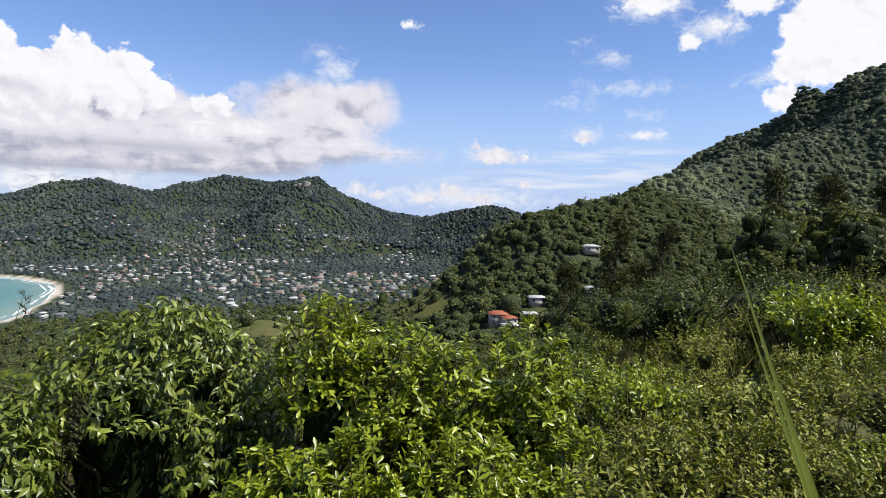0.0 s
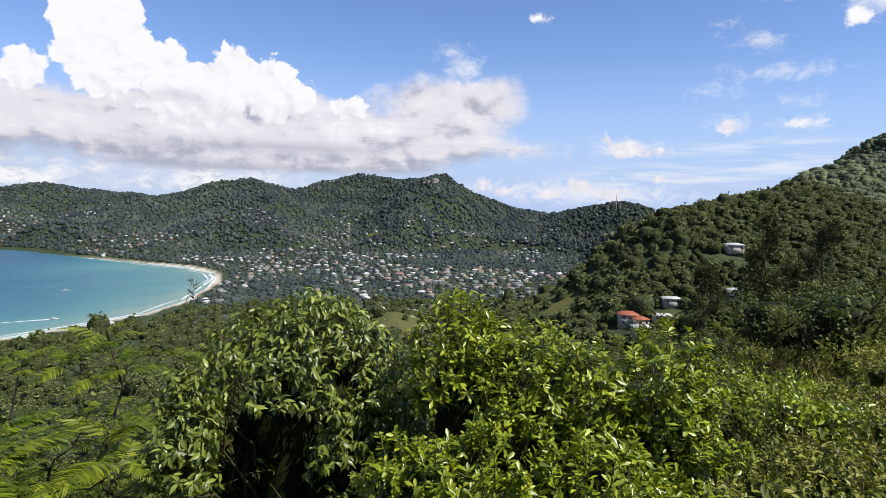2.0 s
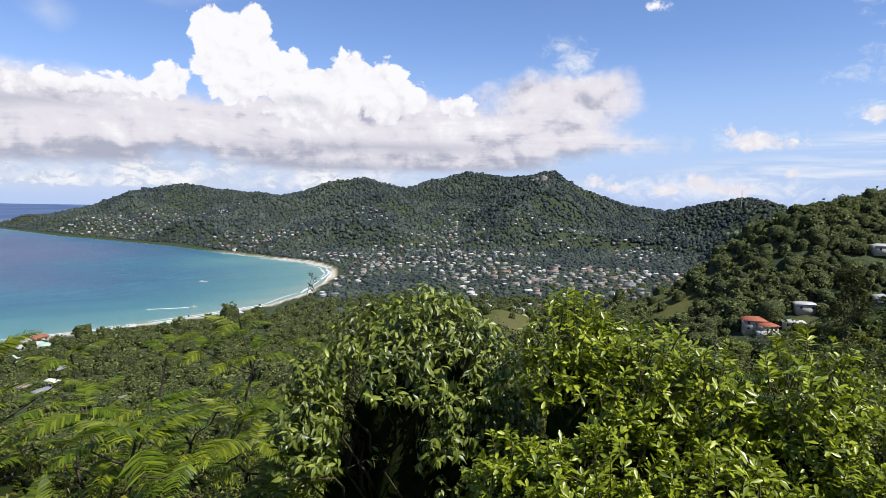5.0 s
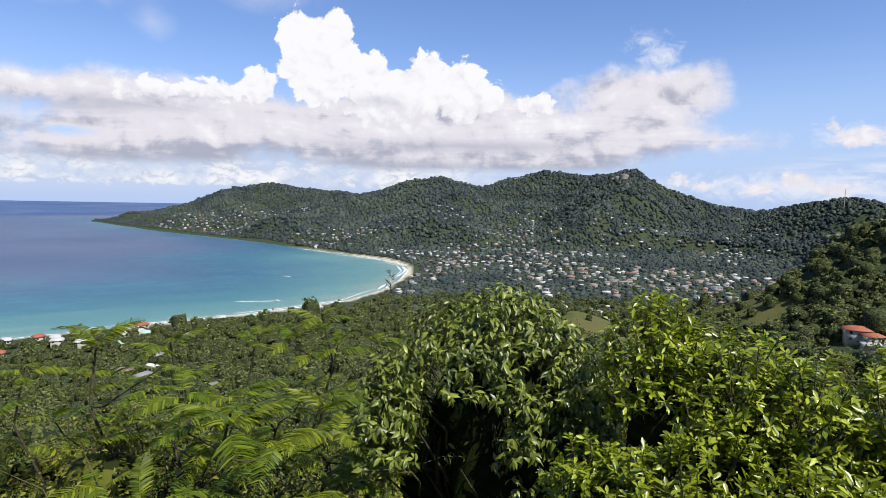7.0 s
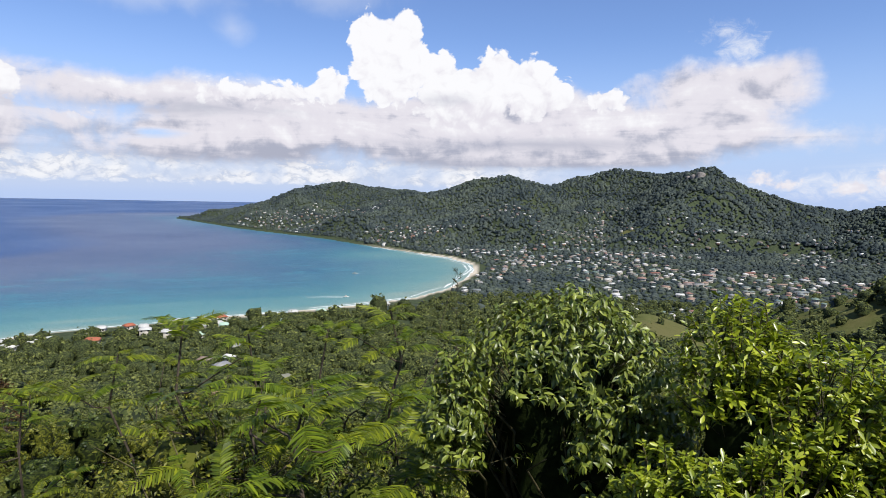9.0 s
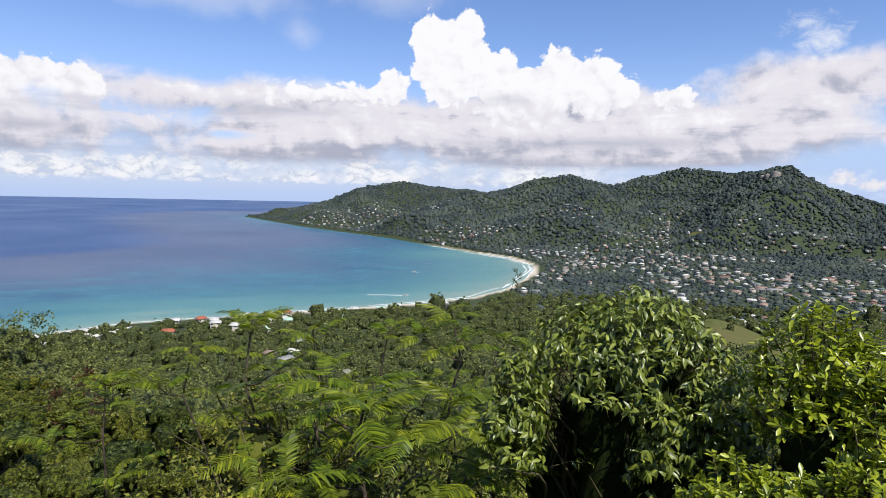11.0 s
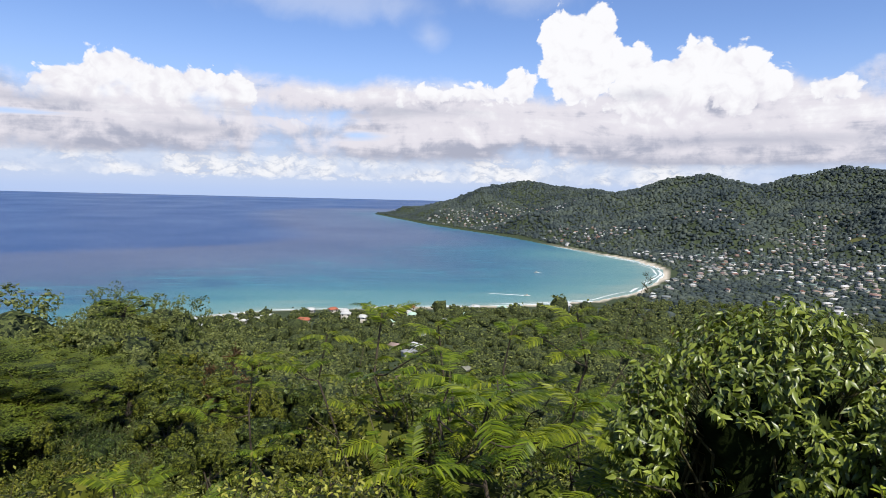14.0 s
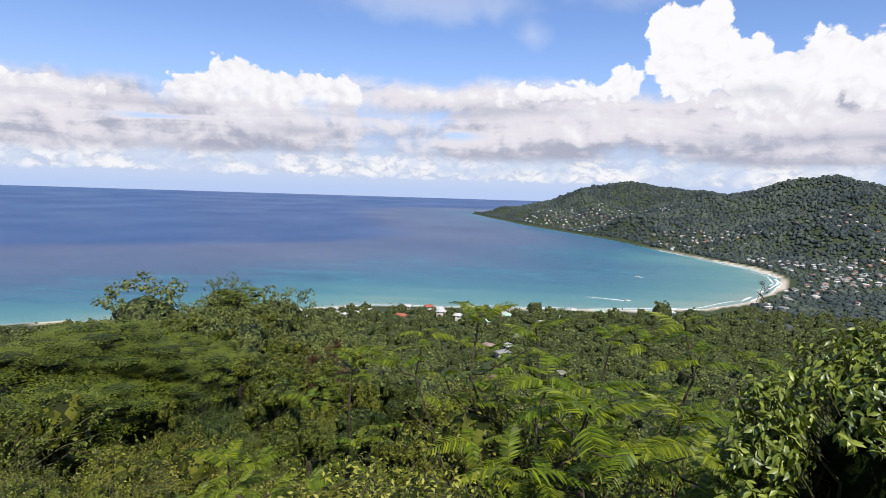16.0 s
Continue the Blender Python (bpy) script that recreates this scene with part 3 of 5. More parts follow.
def sea():
    P, F = polar_grid(np.concatenate([np.geomspace(300, 4000, 150), [5200, 8000, 14000, 22000]]), np.concatenate([np.arange(20, 112, 0.6), np.arange(112, 380, 4.0)]))
    me = mesh_of("sea", np.column_stack([P, np.zeros(len(P))]), F, M_WATER, True)
    off = -inland(P)
    bay = step(900, 250, np.hypot(P[:, 0] + 480, P[:, 1] - 720))
    deep = np.clip(off, 0, None) / 700 / (1 + 0.9 * bay)
    # the headland falls straight into deep water
    deep = deep + 0.22 * step(1050, 1400, np.hypot(P[:, 0], P[:, 1])) * step(1, 12, off)
    a = me.attributes.new("offshore", "FLOAT", "POINT")
    a.data.foreach_set("value", np.clip(deep, 0, 1).astype(np.float32))
    return tagged(attach("water", me), "calm tropical sea, turquoise near the beach and deep blue farther out", "sea", kind="structure")


ground()
sea()

# ---------------------------------------------------------------- distant woods


def seen_from_lookout(P, z):
    """Which points of the land stand clear of the ground in front of them."""
    ok = np.ones(len(P), bool)
    slope = (z + 9 - EYE.z) / np.hypot(P[:, 0], P[:, 1])
    for f in np.linspace(0.25, 0.97, 24):
        Q = P * f
        r = np.hypot(Q[:, 0], Q[:, 1])
        # the wood under the lookout stands in the way too
        ok &= (height(Q) + 2.3 * ((r > 22) & (r < 86)) - EYE.z) / r < slope
    return ok


def scatter(az0, az1, r0, r1, gap, seed):
    """Jittered points of the plan, about gap metres apart."""
    g = np.random.default_rng(seed)
    n = int((az1 - az0) / 360 * math.pi * (r1 ** 2 - r0 ** 2) / gap ** 2)
    r = np.sqrt(g.uniform(r0 ** 2, r1 ** 2, n))
    a = np.radians(g.uniform(az0, az1, n))
    return np.stack([-r * np.sin(a), r * np.cos(a)], 1)


def dome(rings, sides, seed):
    """A lumpy crown: unit dome with its skirt below zero."""
    g = np.random.default_rng(seed)
    V, F4, F3 = [], [], []
    for i in range(rings):
        t = i / rings
        rad, zz = math.cos(t * 1.45) * (0.82 if i == 0 else 1.0), math.sin(t * 1.5) - (0.75 if i == 0 else 0)
        for j in range(sides):
            a = 2 * math.pi * (j + 0.5 * (i % 2)) / sides
            k = g.uniform(0.70, 1.25)
            V.append((rad * k * math.cos(a), rad * k * math.sin(a), zz * g.uniform(0.85, 1.15)))
    V.append((0, 0, 1.0))
    for i in range(rings - 1):
        for j in range(sides):
            F4.append((i * sides + j, i * sides + (j + 1) % sides, (i + 1) * sides + (j + 1) % sides, (i + 1) * sides + j))
    F3 = [((rings - 1) * sides + j, (rings - 1) * sides + (j + 1) % sides, rings * sides) for j in range(sides)]
    return np.array(V), np.array(F4), np.array(F3)


def stamp(parts, centres, size, tall, spin):
    """Copies of one template (vertices and face arrays) as arrays of one mesh."""
    V, *Fs = parts
    c, s = np.cos(spin)[:, None], np.sin(spin)[:, None]
    X = (V[None, :, 0] * c - V[None, :, 1] * s) * size[:, None] + centres[:, 0:1]
    Y = (V[None, :, 0] * s + V[None, :, 1] * c) * size[:, None] + centres[:, 1:2]
    Z = V[None, :, 2] * tall[:, None] + centres[:, 2:3]
    out = np.stack([X, Y, Z], -1).reshape(-1, 3)
    off = (np.arange(len(centres)) * len(V))[:, None, None]
    return out, [(F[None] + off).reshape(-1, F.shape[1]) for F in Fs]


def pile(chunks):
    """Joins the results of several stamps into one vertex array and face arrays."""
    V, F, base = [], {}, 0
    for v, fs in chunks:
        V.append(v)
        for f in fs:
            F.setdefault(f.shape[1], []).append(f + base)
        base += len(v)
    return np.concatenate(V), [np.concatenate(f) for f in F.values()]


def wooded(P, seed):
    """Drops points that lie on meadow, beach, water or among the houses."""
    shore = inland(P)
    keep = (shore > np.where(np.hypot(P[:, 0], P[:, 1]) < 680, 42, 16)) & (meadow_at(P) < 0.4)
    g = np.random.default_rng(seed)
    # a few bushes stand in the meadows
    keep |= (shore > 60) & (g.uniform(0, 1, len(P)) < 0.06)
    # the houses of the facing hill have cleared ground in front of them
    for az, d in ((-15.0, 384), (-14.2, 429), (-9.3, 365), (-5.6, 345), (-6.7, 341), (-6.8, 328), (-8.6, 345)):
        keep &= np.hypot(*(P - polar(az, d - 3)[:2]).T) > 11
    keep &= g.uniform(0, 1, len(P)) > town_at(P) * 0.55
    P = P[keep]
    z = height(P)
    ok = seen_from_lookout(P, z)
    return P[ok], z[ok]


def far_woods():
    """Rounded crowns that close into a canopy over the distant hills."""
    zones = ((M_SLOPE, -40, -3.0, 620, 1350, 5.8, 3.6), (M_FAR_HAZE, -3.0, 64, 560, 1100, 5.4, 2.9), (M_FAR_HAZE, -12, 64, 1100, 2500, 5.8, 3.4))
    parts = {M_SLOPE: [], M_FAR_HAZE: []}
    for k, (mat, az0, az1, r0, r1, gap, mean) in enumerate(zones):
        P, z = wooded(scatter(az0, az1, r0, r1, gap, 100 + k), 200 + k)
        g = np.random.default_rng(300 + k)
        size = mean * g.lognormal(0, 0.32, len(P)) * np.where(z < 25, 0.80, 1.0)
        kind = g.integers(0, 6, len(P))
        lift = 1.8 * step(900, 1200, np.hypot(P[:, 0], P[:, 1]))
        for t in range(6):
            m = kind == t
            C = np.column_stack([P[m], z[m] + size[m] * 0.30 + lift[m]])
            tall, spin = size[m] * g.uniform(0.40, 0.80, m.sum()), g.uniform(0, 6.28, m.sum())
            parts[mat].append(stamp(dome(3 if k < 2 else 2, 6, 10 + t), C, size[m] * (0.9 if k == 0 else 1.0), tall, spin))
            parts[mat].append(stamp(tuft_crown((30, 10, 3)[k], 10 + t, card=(0.19, 0.30, 0.34)[k], ruffle=0.3), C, size[m] * 1.06, tall * (1.2 if k == 0 else 1.05), spin))
    for mat, name, label in ((M_SLOPE, "mountain_woods", "green woods on the flank of the mountain, their colour lightened for sunshine"), (M_FAR_HAZE, "distant_woods", "dense dark green tropical woods covering the distant hills, with blue-grey haze put into their colour")):
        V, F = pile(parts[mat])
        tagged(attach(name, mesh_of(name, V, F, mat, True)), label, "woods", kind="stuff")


def tuft_crown(cards, seed, flat=1.0, card=0.16, ruffle=0.55):
    """A unit crown: cards of foliage over a lumpy dome."""
    g = np.random.default_rng(seed)
    lobes = g.normal(0, 1, (7, 3))
    lobes /= np.linalg.norm(lobes, axis=1)[:, None]
    lobes[:, 2] = np.abs(lobes[:, 2])
    D = g.normal(0, 1, (cards, 3))
    D /= np.linalg.norm(D, axis=1)[:, None]
    D[:, 2] = np.abs(D[:, 2]) * 1.1 - 0.15
    bulge = 0.72 + 0.38 * np.clip((D @ lobes.T).max(1) * 1.6 - 0.6, 0, 1)
    C = D * bulge[:, None] * g.uniform(0.82, 1.05, (cards, 1)) * [1, 1, flat]
    nrm = D + g.normal(0, ruffle, (cards, 3))
    nrm[:, 2] += 0.5
    return cards_at(C, nrm, card * g.uniform(0.6, 1.4, cards), g)


def clump_crown(seed, tufts, leaves, card):
    """A unit crown of rounded boughs, each covered with tight tufts of leaves."""
    g = np.random.default_rng(seed)
    boughs = unit(g.normal(0, 1, (9, 3)) * [1, 1, 0.8] + [0, 0, 0.35]) * g.uniform(0.38, 0.66, (9, 1))
    pick = g.integers(0, 9, tufts)
    D = unit(g.normal(0, 1, (tufts, 3)) + unit(boughs[pick]) * 0.7 + [0, 0, 0.25])
    mid = np.repeat(boughs[pick] + D * g.uniform(0.26, 0.42, (tufts, 1)), leaves, 0)
    E = unit(g.normal(0, 1, (len(mid), 3)) + np.repeat(D, leaves, 0) * 0.8 + [0, 0, 0.3])
    return cards_at(mid + E * 0.12 * g.uniform(0.3, 1, (len(mid), 1)), E + g.normal(0, 0.3, E.shape) + [0, 0, 0.3], card * g.uniform(0.6, 1.3, len(mid)), g)


def unit(v):
    return v / (np.linalg.norm(v, axis=-1, keepdims=True) + 1e-9)


def cards_at(C, nrm, size, g):
    """Bent leaf-shaped quads at C with normals nrm."""
    nrm = nrm / np.linalg.norm(nrm, axis=1)[:, None]
    t = np.cross(nrm, g.normal(0, 1, nrm.shape))
    t /= np.linalg.norm(t, axis=1)[:, None]
    b = np.cross(nrm, t)
    s = size[:, None]
    V = np.stack([C - t * s, C + b * s * 0.62 - nrm * s * 0.2, C + t * s * g.uniform(0.7, 1.2, (len(C), 1)), C - b * s * 0.62 - nrm * s * 0.2], 1).reshape(-1, 3)
    return V, np.arange(len(V)).reshape(-1, 4)


def hill_woods():
    """The wood on the facing hill and in the valley, near enough to show its clumps of leaves."""
    crowns, cores = [], []
    for k, (az0, az1, r0, r1, gap) in enumerate(((-40, 6, 80, 640, 4.9), (6, 38, 80, 640, 7.0), (38, 106, 80, 560, 7.0), (60, 106, 84, 170, 5.6))):
        P, z = wooded(scatter(az0, az1, r0, r1, gap, 120 + k), 220 + k)
        g = np.random.default_rng(320 + k)
        size = 4.2 * g.lognormal(0, 0.27, len(P))
        kind = g.integers(0, 4, len(P))
        for t in range(4):
            m = kind == t
            C = np.column_stack([P[m], z[m] + size[m] * 0.6])
            tall = size[m] * g.uniform(0.75, 1.3, m.sum()) * (0.55 if t == 3 else 1)
            spin = g.uniform(0, 6.28, m.sum())
            away = np.hypot(C[:, 0], C[:, 1])
            for sel, tufts, leaves, card in ((away > 280, 22, 3, 0.150), ((away > 150) & (away <= 280), 54, 5, 0.070), (away <= 150, 92, 14, 0.032)):
                if sel.any():
                    crowns.append(stamp(clump_crown(60 + t, tufts, leaves, card), C[sel], size[m][sel], tall[sel], spin[sel]))
            near = away <= 150
            # filler dome inside each crown, dark in place of the shade among its leaves
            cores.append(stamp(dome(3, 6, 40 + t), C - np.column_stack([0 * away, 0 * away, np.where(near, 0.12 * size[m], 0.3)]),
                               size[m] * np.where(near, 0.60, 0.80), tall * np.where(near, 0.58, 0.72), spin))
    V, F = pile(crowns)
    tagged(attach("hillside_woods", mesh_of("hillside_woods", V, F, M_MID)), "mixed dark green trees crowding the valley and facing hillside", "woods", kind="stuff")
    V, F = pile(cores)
    tagged(attach("hillside_undergrowth", mesh_of("hillside_undergrowth", V, F, M_HILL_SHADE, True)), "dark filler domes inside the hillside crowns, coloured as shade between the leaves", "undergrowth", kind="stuff")


far_woods()
hill_woods()

# ---------------------------------------------------------------- houses


def box_arrays(x0, x1, y0, y1, z0, z1):
    V = np.array([(x, y, z) for z in (z0, z1) for x, y in ((x0, y0), (x1, y0), (x1, y1), (x0, y1))], float)
    F = np.array([(3, 2, 1, 0), (4, 5, 6, 7), (0, 1, 5, 4), (1, 2, 6, 5), (2, 3, 7, 6), (3, 0, 4, 7)])
    return V, [F]


def hip_roof(w, d, z, rise, over, ridge):
    """A hipped roof with eaves and a soffit; ridge is the share of the length that stays level."""
    a, b = w / 2 + over, d / 2 + over
    r = max(0.02, (w / 2) * ridge)
    V = np.array([(-a, -b, z), (a, -b, z), (a, b, z), (-a, b, z), (-a, -b, z + 0.18), (a, -b, z + 0.18), (a, b, z + 0.18), (-a, b, z + 0.18), (-r, 0, z + rise), (r, 0, z + rise)])
    return V, [np.array([(3, 2, 1, 0), (0, 1, 5, 4), (1, 2, 6, 5), (2, 3, 7, 6), (3, 0, 4, 7), (4, 5, 9, 8), (6, 7, 8, 9)]), np.array([(5, 6, 9), (7, 4, 8)])]


def house(w, d, tall, rise, ridge, roof, storeys=1):
    """A house of its own meshes: wall, roof and rows of windows, ready to be copied."""
    top = bpy.data.objects.new("house", None)
    scene.collection.objects.link(top)
    body = attach("wall", mesh_of("house_wall", *box_arrays(-w / 2, w / 2, -d / 2, d / 2, -2.5, tall), M_WALL), top)
    attach("roof", mesh_of("house_roof", *hip_roof(w, d, tall, rise, 0.7, ridge), roof), top)
    pane = mesh_of("house_window", *box_arrays(-0.6, 0.6, -0.04, 0.04, 0, 1.2), M_GLASS)
    for s in range(storeys):
        for side in (-1, 1):
            for x in ((-0.3, 0.3) if w < 14 else (-0.36, 0.0, 0.36)):
                attach("window", pane, top, m=pose(x * w, side * (d / 2 + 0.03), 1.0 + s * 2.9))
    return top


HOUSES = [house(10, 7, 3.0, 2.0, 0.4, M_ROOF), house(12, 8, 3.1, 2.2, 0.98, M_ROOF), house(8, 7, 5.7, 1.8, 0.2, M_ROOF, 2), house(16, 9, 3.4, 1.5, 0.97, M_ROOF)]


def stand(proto, az, d, yaw, label, group="", lift=0.0, size=1.0):
    p = polar(az, d)
    p[2] = height(p[None, :2])[0] + lift
    ob = copy_thing(proto, pose(*p, 0, 0, yaw) @ Matrix.Scale(size, 4))
    return tagged(ob, label, "house", group)


def town():
    g = np.random.default_rng(5)
    P = scatter(-4, 60, 560, 1950, 11.5, 77)
    P = P[g.uniform(0, 1, len(P)) < town_at(P) * 0.62]
    P = P[seen_from_lookout(P, height(P) - 8)]
    keep = []
    for p in P:
        if all((p[0] - q[0]) ** 2 + (p[1] - q[1]) ** 2 > 13 ** 2 for q in keep):
            keep.append(p)
    keep = np.array(keep)
    keep = keep[np.argsort(np.hypot(keep[:, 0], keep[:, 1]))]
    keep, rest = keep[:260], keep[260:]
    words = ["pale metal-roofed house among the trees of the town", "long pitched-roof house among trees on the plain", "two-storey white house with a hipped roof in the town", "large low building with a light metal roof in the town"]
    for p in keep:
        k = int(g.choice(4, p=(0.42, 0.28, 0.18, 0.12)))
        az, d = math.degrees(math.atan2(-p[0], p[1])), float(np.hypot(*p))
        stand(HOUSES[k], az, d, g.uniform(0, 180), words[k], "town houses", 0.6, float(g.uniform(0.48, 0.85)))
    # the farthest roofs, too small to tell apart
    chunks = []
    for k, (w, d, tall, rise, ridge) in enumerate(((10, 7, 3.2, 2.0, 0.4), (13, 8, 3.2, 2.0, 0.95), (8, 7, 5.6, 1.8, 0.2))):
        Q = rest[k::3]
        C = np.column_stack([Q, height(Q) + 1.6])
        spin = g.uniform(0, 6.28, len(Q))
        one = np.full(len(Q), 0.64)
        bv, bf = box_arrays(-w / 2, w / 2, -d / 2, d / 2, -2.5, tall)
        rv, rf = hip_roof(w, d, tall, rise, 0.7, ridge)
        chunks += [stamp((bv, *bf), C, one, one, spin), stamp((rv, *rf), C, one, one, spin)]
    V, F = pile(chunks)
    tagged(attach("distant_houses", mesh_of("distant_houses", V, F, M_ROOF_FAR)), "scattered far houses with grey, white and red roofs on the lower slopes", "houses", kind="stuff")


town()

# ---------------------------------------------------------------- plants: how they are made
M_CINNAMON = leaf_mat("glossy_cinnamon_leaf", (0.022, 0.040, 0.004), (0.075, 0.110, 0.010), (0.205, 0.240, 0.036), 0.40, 0.5, 0.16, 9)
M_BUSH = leaf_mat("fresh_green_leaf", (0.034, 0.060, 0.003), (0.140, 0.190, 0.007), (0.310, 0.350, 0.024), 0.34, 0.5, 0.24, 9)
M_SCRUB = leaf_mat("olive_scrub_leaf", (0.036, 0.046, 0.006), (0.122, 0.142, 0.013), (0.265, 0.262, 0.046), 0.50, 0.25, 0.18, 5)
M_FERN = leaf_mat("feathery_leaflet", (0.022, 0.042, 0.004), (0.072, 0.108, 0.007), (0.185, 0.225, 0.013), 0.45, 0.3, 0.36, 3, 0.8)
M_BROAD = leaf_mat("broadleaf_tree_leaf", (0.018, 0.027, 0.005), (0.068, 0.084, 0.010), (0.145, 0.154, 0.024), 0.50, 0.25, 0.12, 0.7, 0.8)
M_DARKLEAF = leaf_mat("dark_tree_leaf", (0.0133, 0.0237, 0.0059), (0.0414, 0.0651, 0.0118), (0.0962, 0.1221, 0.0252), 0.50, 0.25, 0.14, 0.7, 0.5)
M_TIER = leaf_mat("umbrella_tree_leaf", (0.045, 0.066, 0.006), (0.092, 0.124, 0.010), (0.155, 0.180, 0.020), 0.55, 0.2, 0.2, 1.2, 0.3)
M_NEEDLE = leaf_mat("casuarina_needle", (0.0296, 0.0355, 0.0148), (0.0555, 0.0622, 0.0252), (0.0888, 0.0903, 0.0407), 0.7, 0.08, 0.2, 1.5, 0.4)
M_DRY = leaf_mat("dry_grass", (0.1184, 0.0925, 0.0407), (0.1776, 0.1443, 0.0629), (0.2664, 0.222, 0.111), 0.7, 0.25, 0.25, 6)
M_GRASS = leaf_mat("green_grass_blade", (0.050, 0.075, 0.010), (0.100, 0.130, 0.016), (0.170, 0.190, 0.034), 0.42, 0.4, 0.35, 6)
# darkened copies of the leaf colours: shade inside crowns and shrubs put into the colour
M_BROAD_SHADE = shade_mass_mat("broadleaf_shade_mass", (0.0133, 0.0186, 0.0036), (0.0444, 0.0542, 0.0062), (0.0821, 0.0888, 0.0124), 0.13, 0.6)
M_DARKLEAF_SHADE = shade_mass_mat("dark_leaf_shade_mass", (0.0071, 0.0115, 0.0036), (0.0204, 0.0311, 0.0058), (0.0377, 0.0488, 0.0098), 0.14, 0.5)
M_SCRUB_SHADE = shade_mass_mat("scrub_shade_mass", (0.02, 0.0231, 0.004), (0.0622, 0.0675, 0.0089), (0.1021, 0.0977, 0.02), 0.045)
M_RUST = leaf_mat("rusty_dead_needles", (0.0555, 0.0281, 0.0133), (0.0851, 0.0444, 0.0207), (0.111, 0.0629, 0.0296), 0.8, 0.15, 0.15, 1.5)


def blade_template(profile, fold=0.25, droop=0.25):
    """A leaf along +y from 0 to 1: rows of (y, half width), folded along its midrib and drooping to its tip."""
    V, F = [], []
    for y, w in profile:
        z = -droop * y * y
        V += [(-w, y, z + fold * w), (0, y, z), (w, y, z + fold * w)]
    for i in range(len(profile) - 1):
        a = i * 3
        F += [(a, a + 1, a + 4, a + 3), (a + 1, a + 2, a + 5, a + 4)]
    return np.array(V), np.array(F)


CINNAMON_LEAF = blade_template([(0, 0.01), (0.25, 0.16), (0.6, 0.19), (1.0, 0.008)], 0.35, 0.38)
SPOON_LEAF = blade_template([(0, 0.02), (0.68, 0.19), (1.0, 0.05)], 0.30, 0.12)
SMALL_LEAF = (np.array([(0, 0, 0), (-0.25, 0.5, 0.07), (0, 1.0, -0.15), (0.25, 0.5, 0.07)]), np.array([(0, 3, 2), (0, 2, 1)]))
NEEDLES = (np.array([(0, 0, 0), (-0.032, 0.5, 0.02), (0, 1.0, -0.3), (0.032, 0.5, 0.02)]), np.array([(0, 3, 2), (0, 2, 1)]))
LONG_BLADE = blade_template([(0, 0.012), (0.3, 0.016), (0.6, 0.013), (0.85, 0.008), (1.0, 0.001)], 0.5, 0.12)


def frames_of(D, N):
    """Right, along and normal axes for leaves that point along D and face N."""
    D = unit(D)
    X = unit(np.cross(D, N))
    return X, D, np.cross(X, D)


def leaves_at(template, P, D, N, size, wide=1.0):
    """Copies of a leaf template at P along D, as arrays."""
    V, F = template
    X, Y, Z = frames_of(D, N)
    s = np.broadcast_to(np.asarray(size, float), (len(P),))[:, None, None]
    W = P[:, None] + s * (V[None, :, 0:1] * wide * X[:, None] + V[None, :, 1:2] * Y[:, None] + V[None, :, 2:3] * Z[:, None])
    return W.reshape(-1, 3), [(F[None] + (np.arange(len(P)) * len(V))[:, None, None]).reshape(-1, F.shape[1])]


def tube(points, radii, sides=5):
    """A tapered limb through the given points."""
    Q = np.asarray(points, float)
    r = np.broadcast_to(np.asarray(radii, float), (len(Q),))
    T = unit(np.gradient(Q, axis=0))
    A = unit(np.cross(T, np.array([0.31, 0.17, 0.93]) + 0 * T))
    B = np.cross(T, A)
    ang = np.arange(sides) * 2 * math.pi / sides
    V = (Q[:, None] + r[:, None, None] * (np.cos(ang)[None, :, None] * A[:, None] + np.sin(ang)[None, :, None] * B[:, None])).reshape(-1, 3)
    F = np.array([(i * sides + j, i * sides + (j + 1) % sides, (i + 1) * sides + (j + 1) % sides, (i + 1) * sides + j) for i in range(len(Q) - 1) for j in range(sides)])
    return V, [F]


def bough(a, b, sag=0.1, n=5, g=None):
    """Points of a bent limb from a to b."""
    a, b = np.asarray(a, float), np.asarray(b, float)
    u = np.linspace(0, 1, n)[:, None]
    mid = a + (b - a) * u
    mid[:, 2] += sag * np.linalg.norm(b - a) * np.sin(u[:, 0] * math.pi)
    if g is not None:
        mid[1:-1] += g.normal(0, 0.035 * np.linalg.norm(b - a), (n - 2, 3))
    return mid


def thing(name, label, category, group="", at=(0, 0, 0), turn=0.0):
    top = bpy.data.objects.new(name, None)
    scene.collection.objects.link(top)
    top.matrix_basis = pose(*at, 0, 0, turn)
    return tagged(top, label, category, group)


def on_ground(az, d):
    p = polar(az, d)
    p[2] = height(p[None, :2])[0]
    return p


def leaf_parts(top, meshes, P, D, N, size, name="leaf"):
    """Single leaves as objects of their own that share a few meshes."""
    X, Y, Z = frames_of(D, N)
    for i in range(len(P)):
        m = Matrix(((X[i][0], Y[i][0], Z[i][0], 0), (X[i][1], Y[i][1], Z[i][1], 0), (X[i][2], Y[i][2], Z[i][2], 0), (0, 0, 0, 1)))
        attach(name, meshes[i % len(meshes)], top, m=Matrix.Translation(P[i]) @ m @ Matrix.Scale(float(size[i]), 4))


# ---------------------------------------------------------------- the wood below the lookout


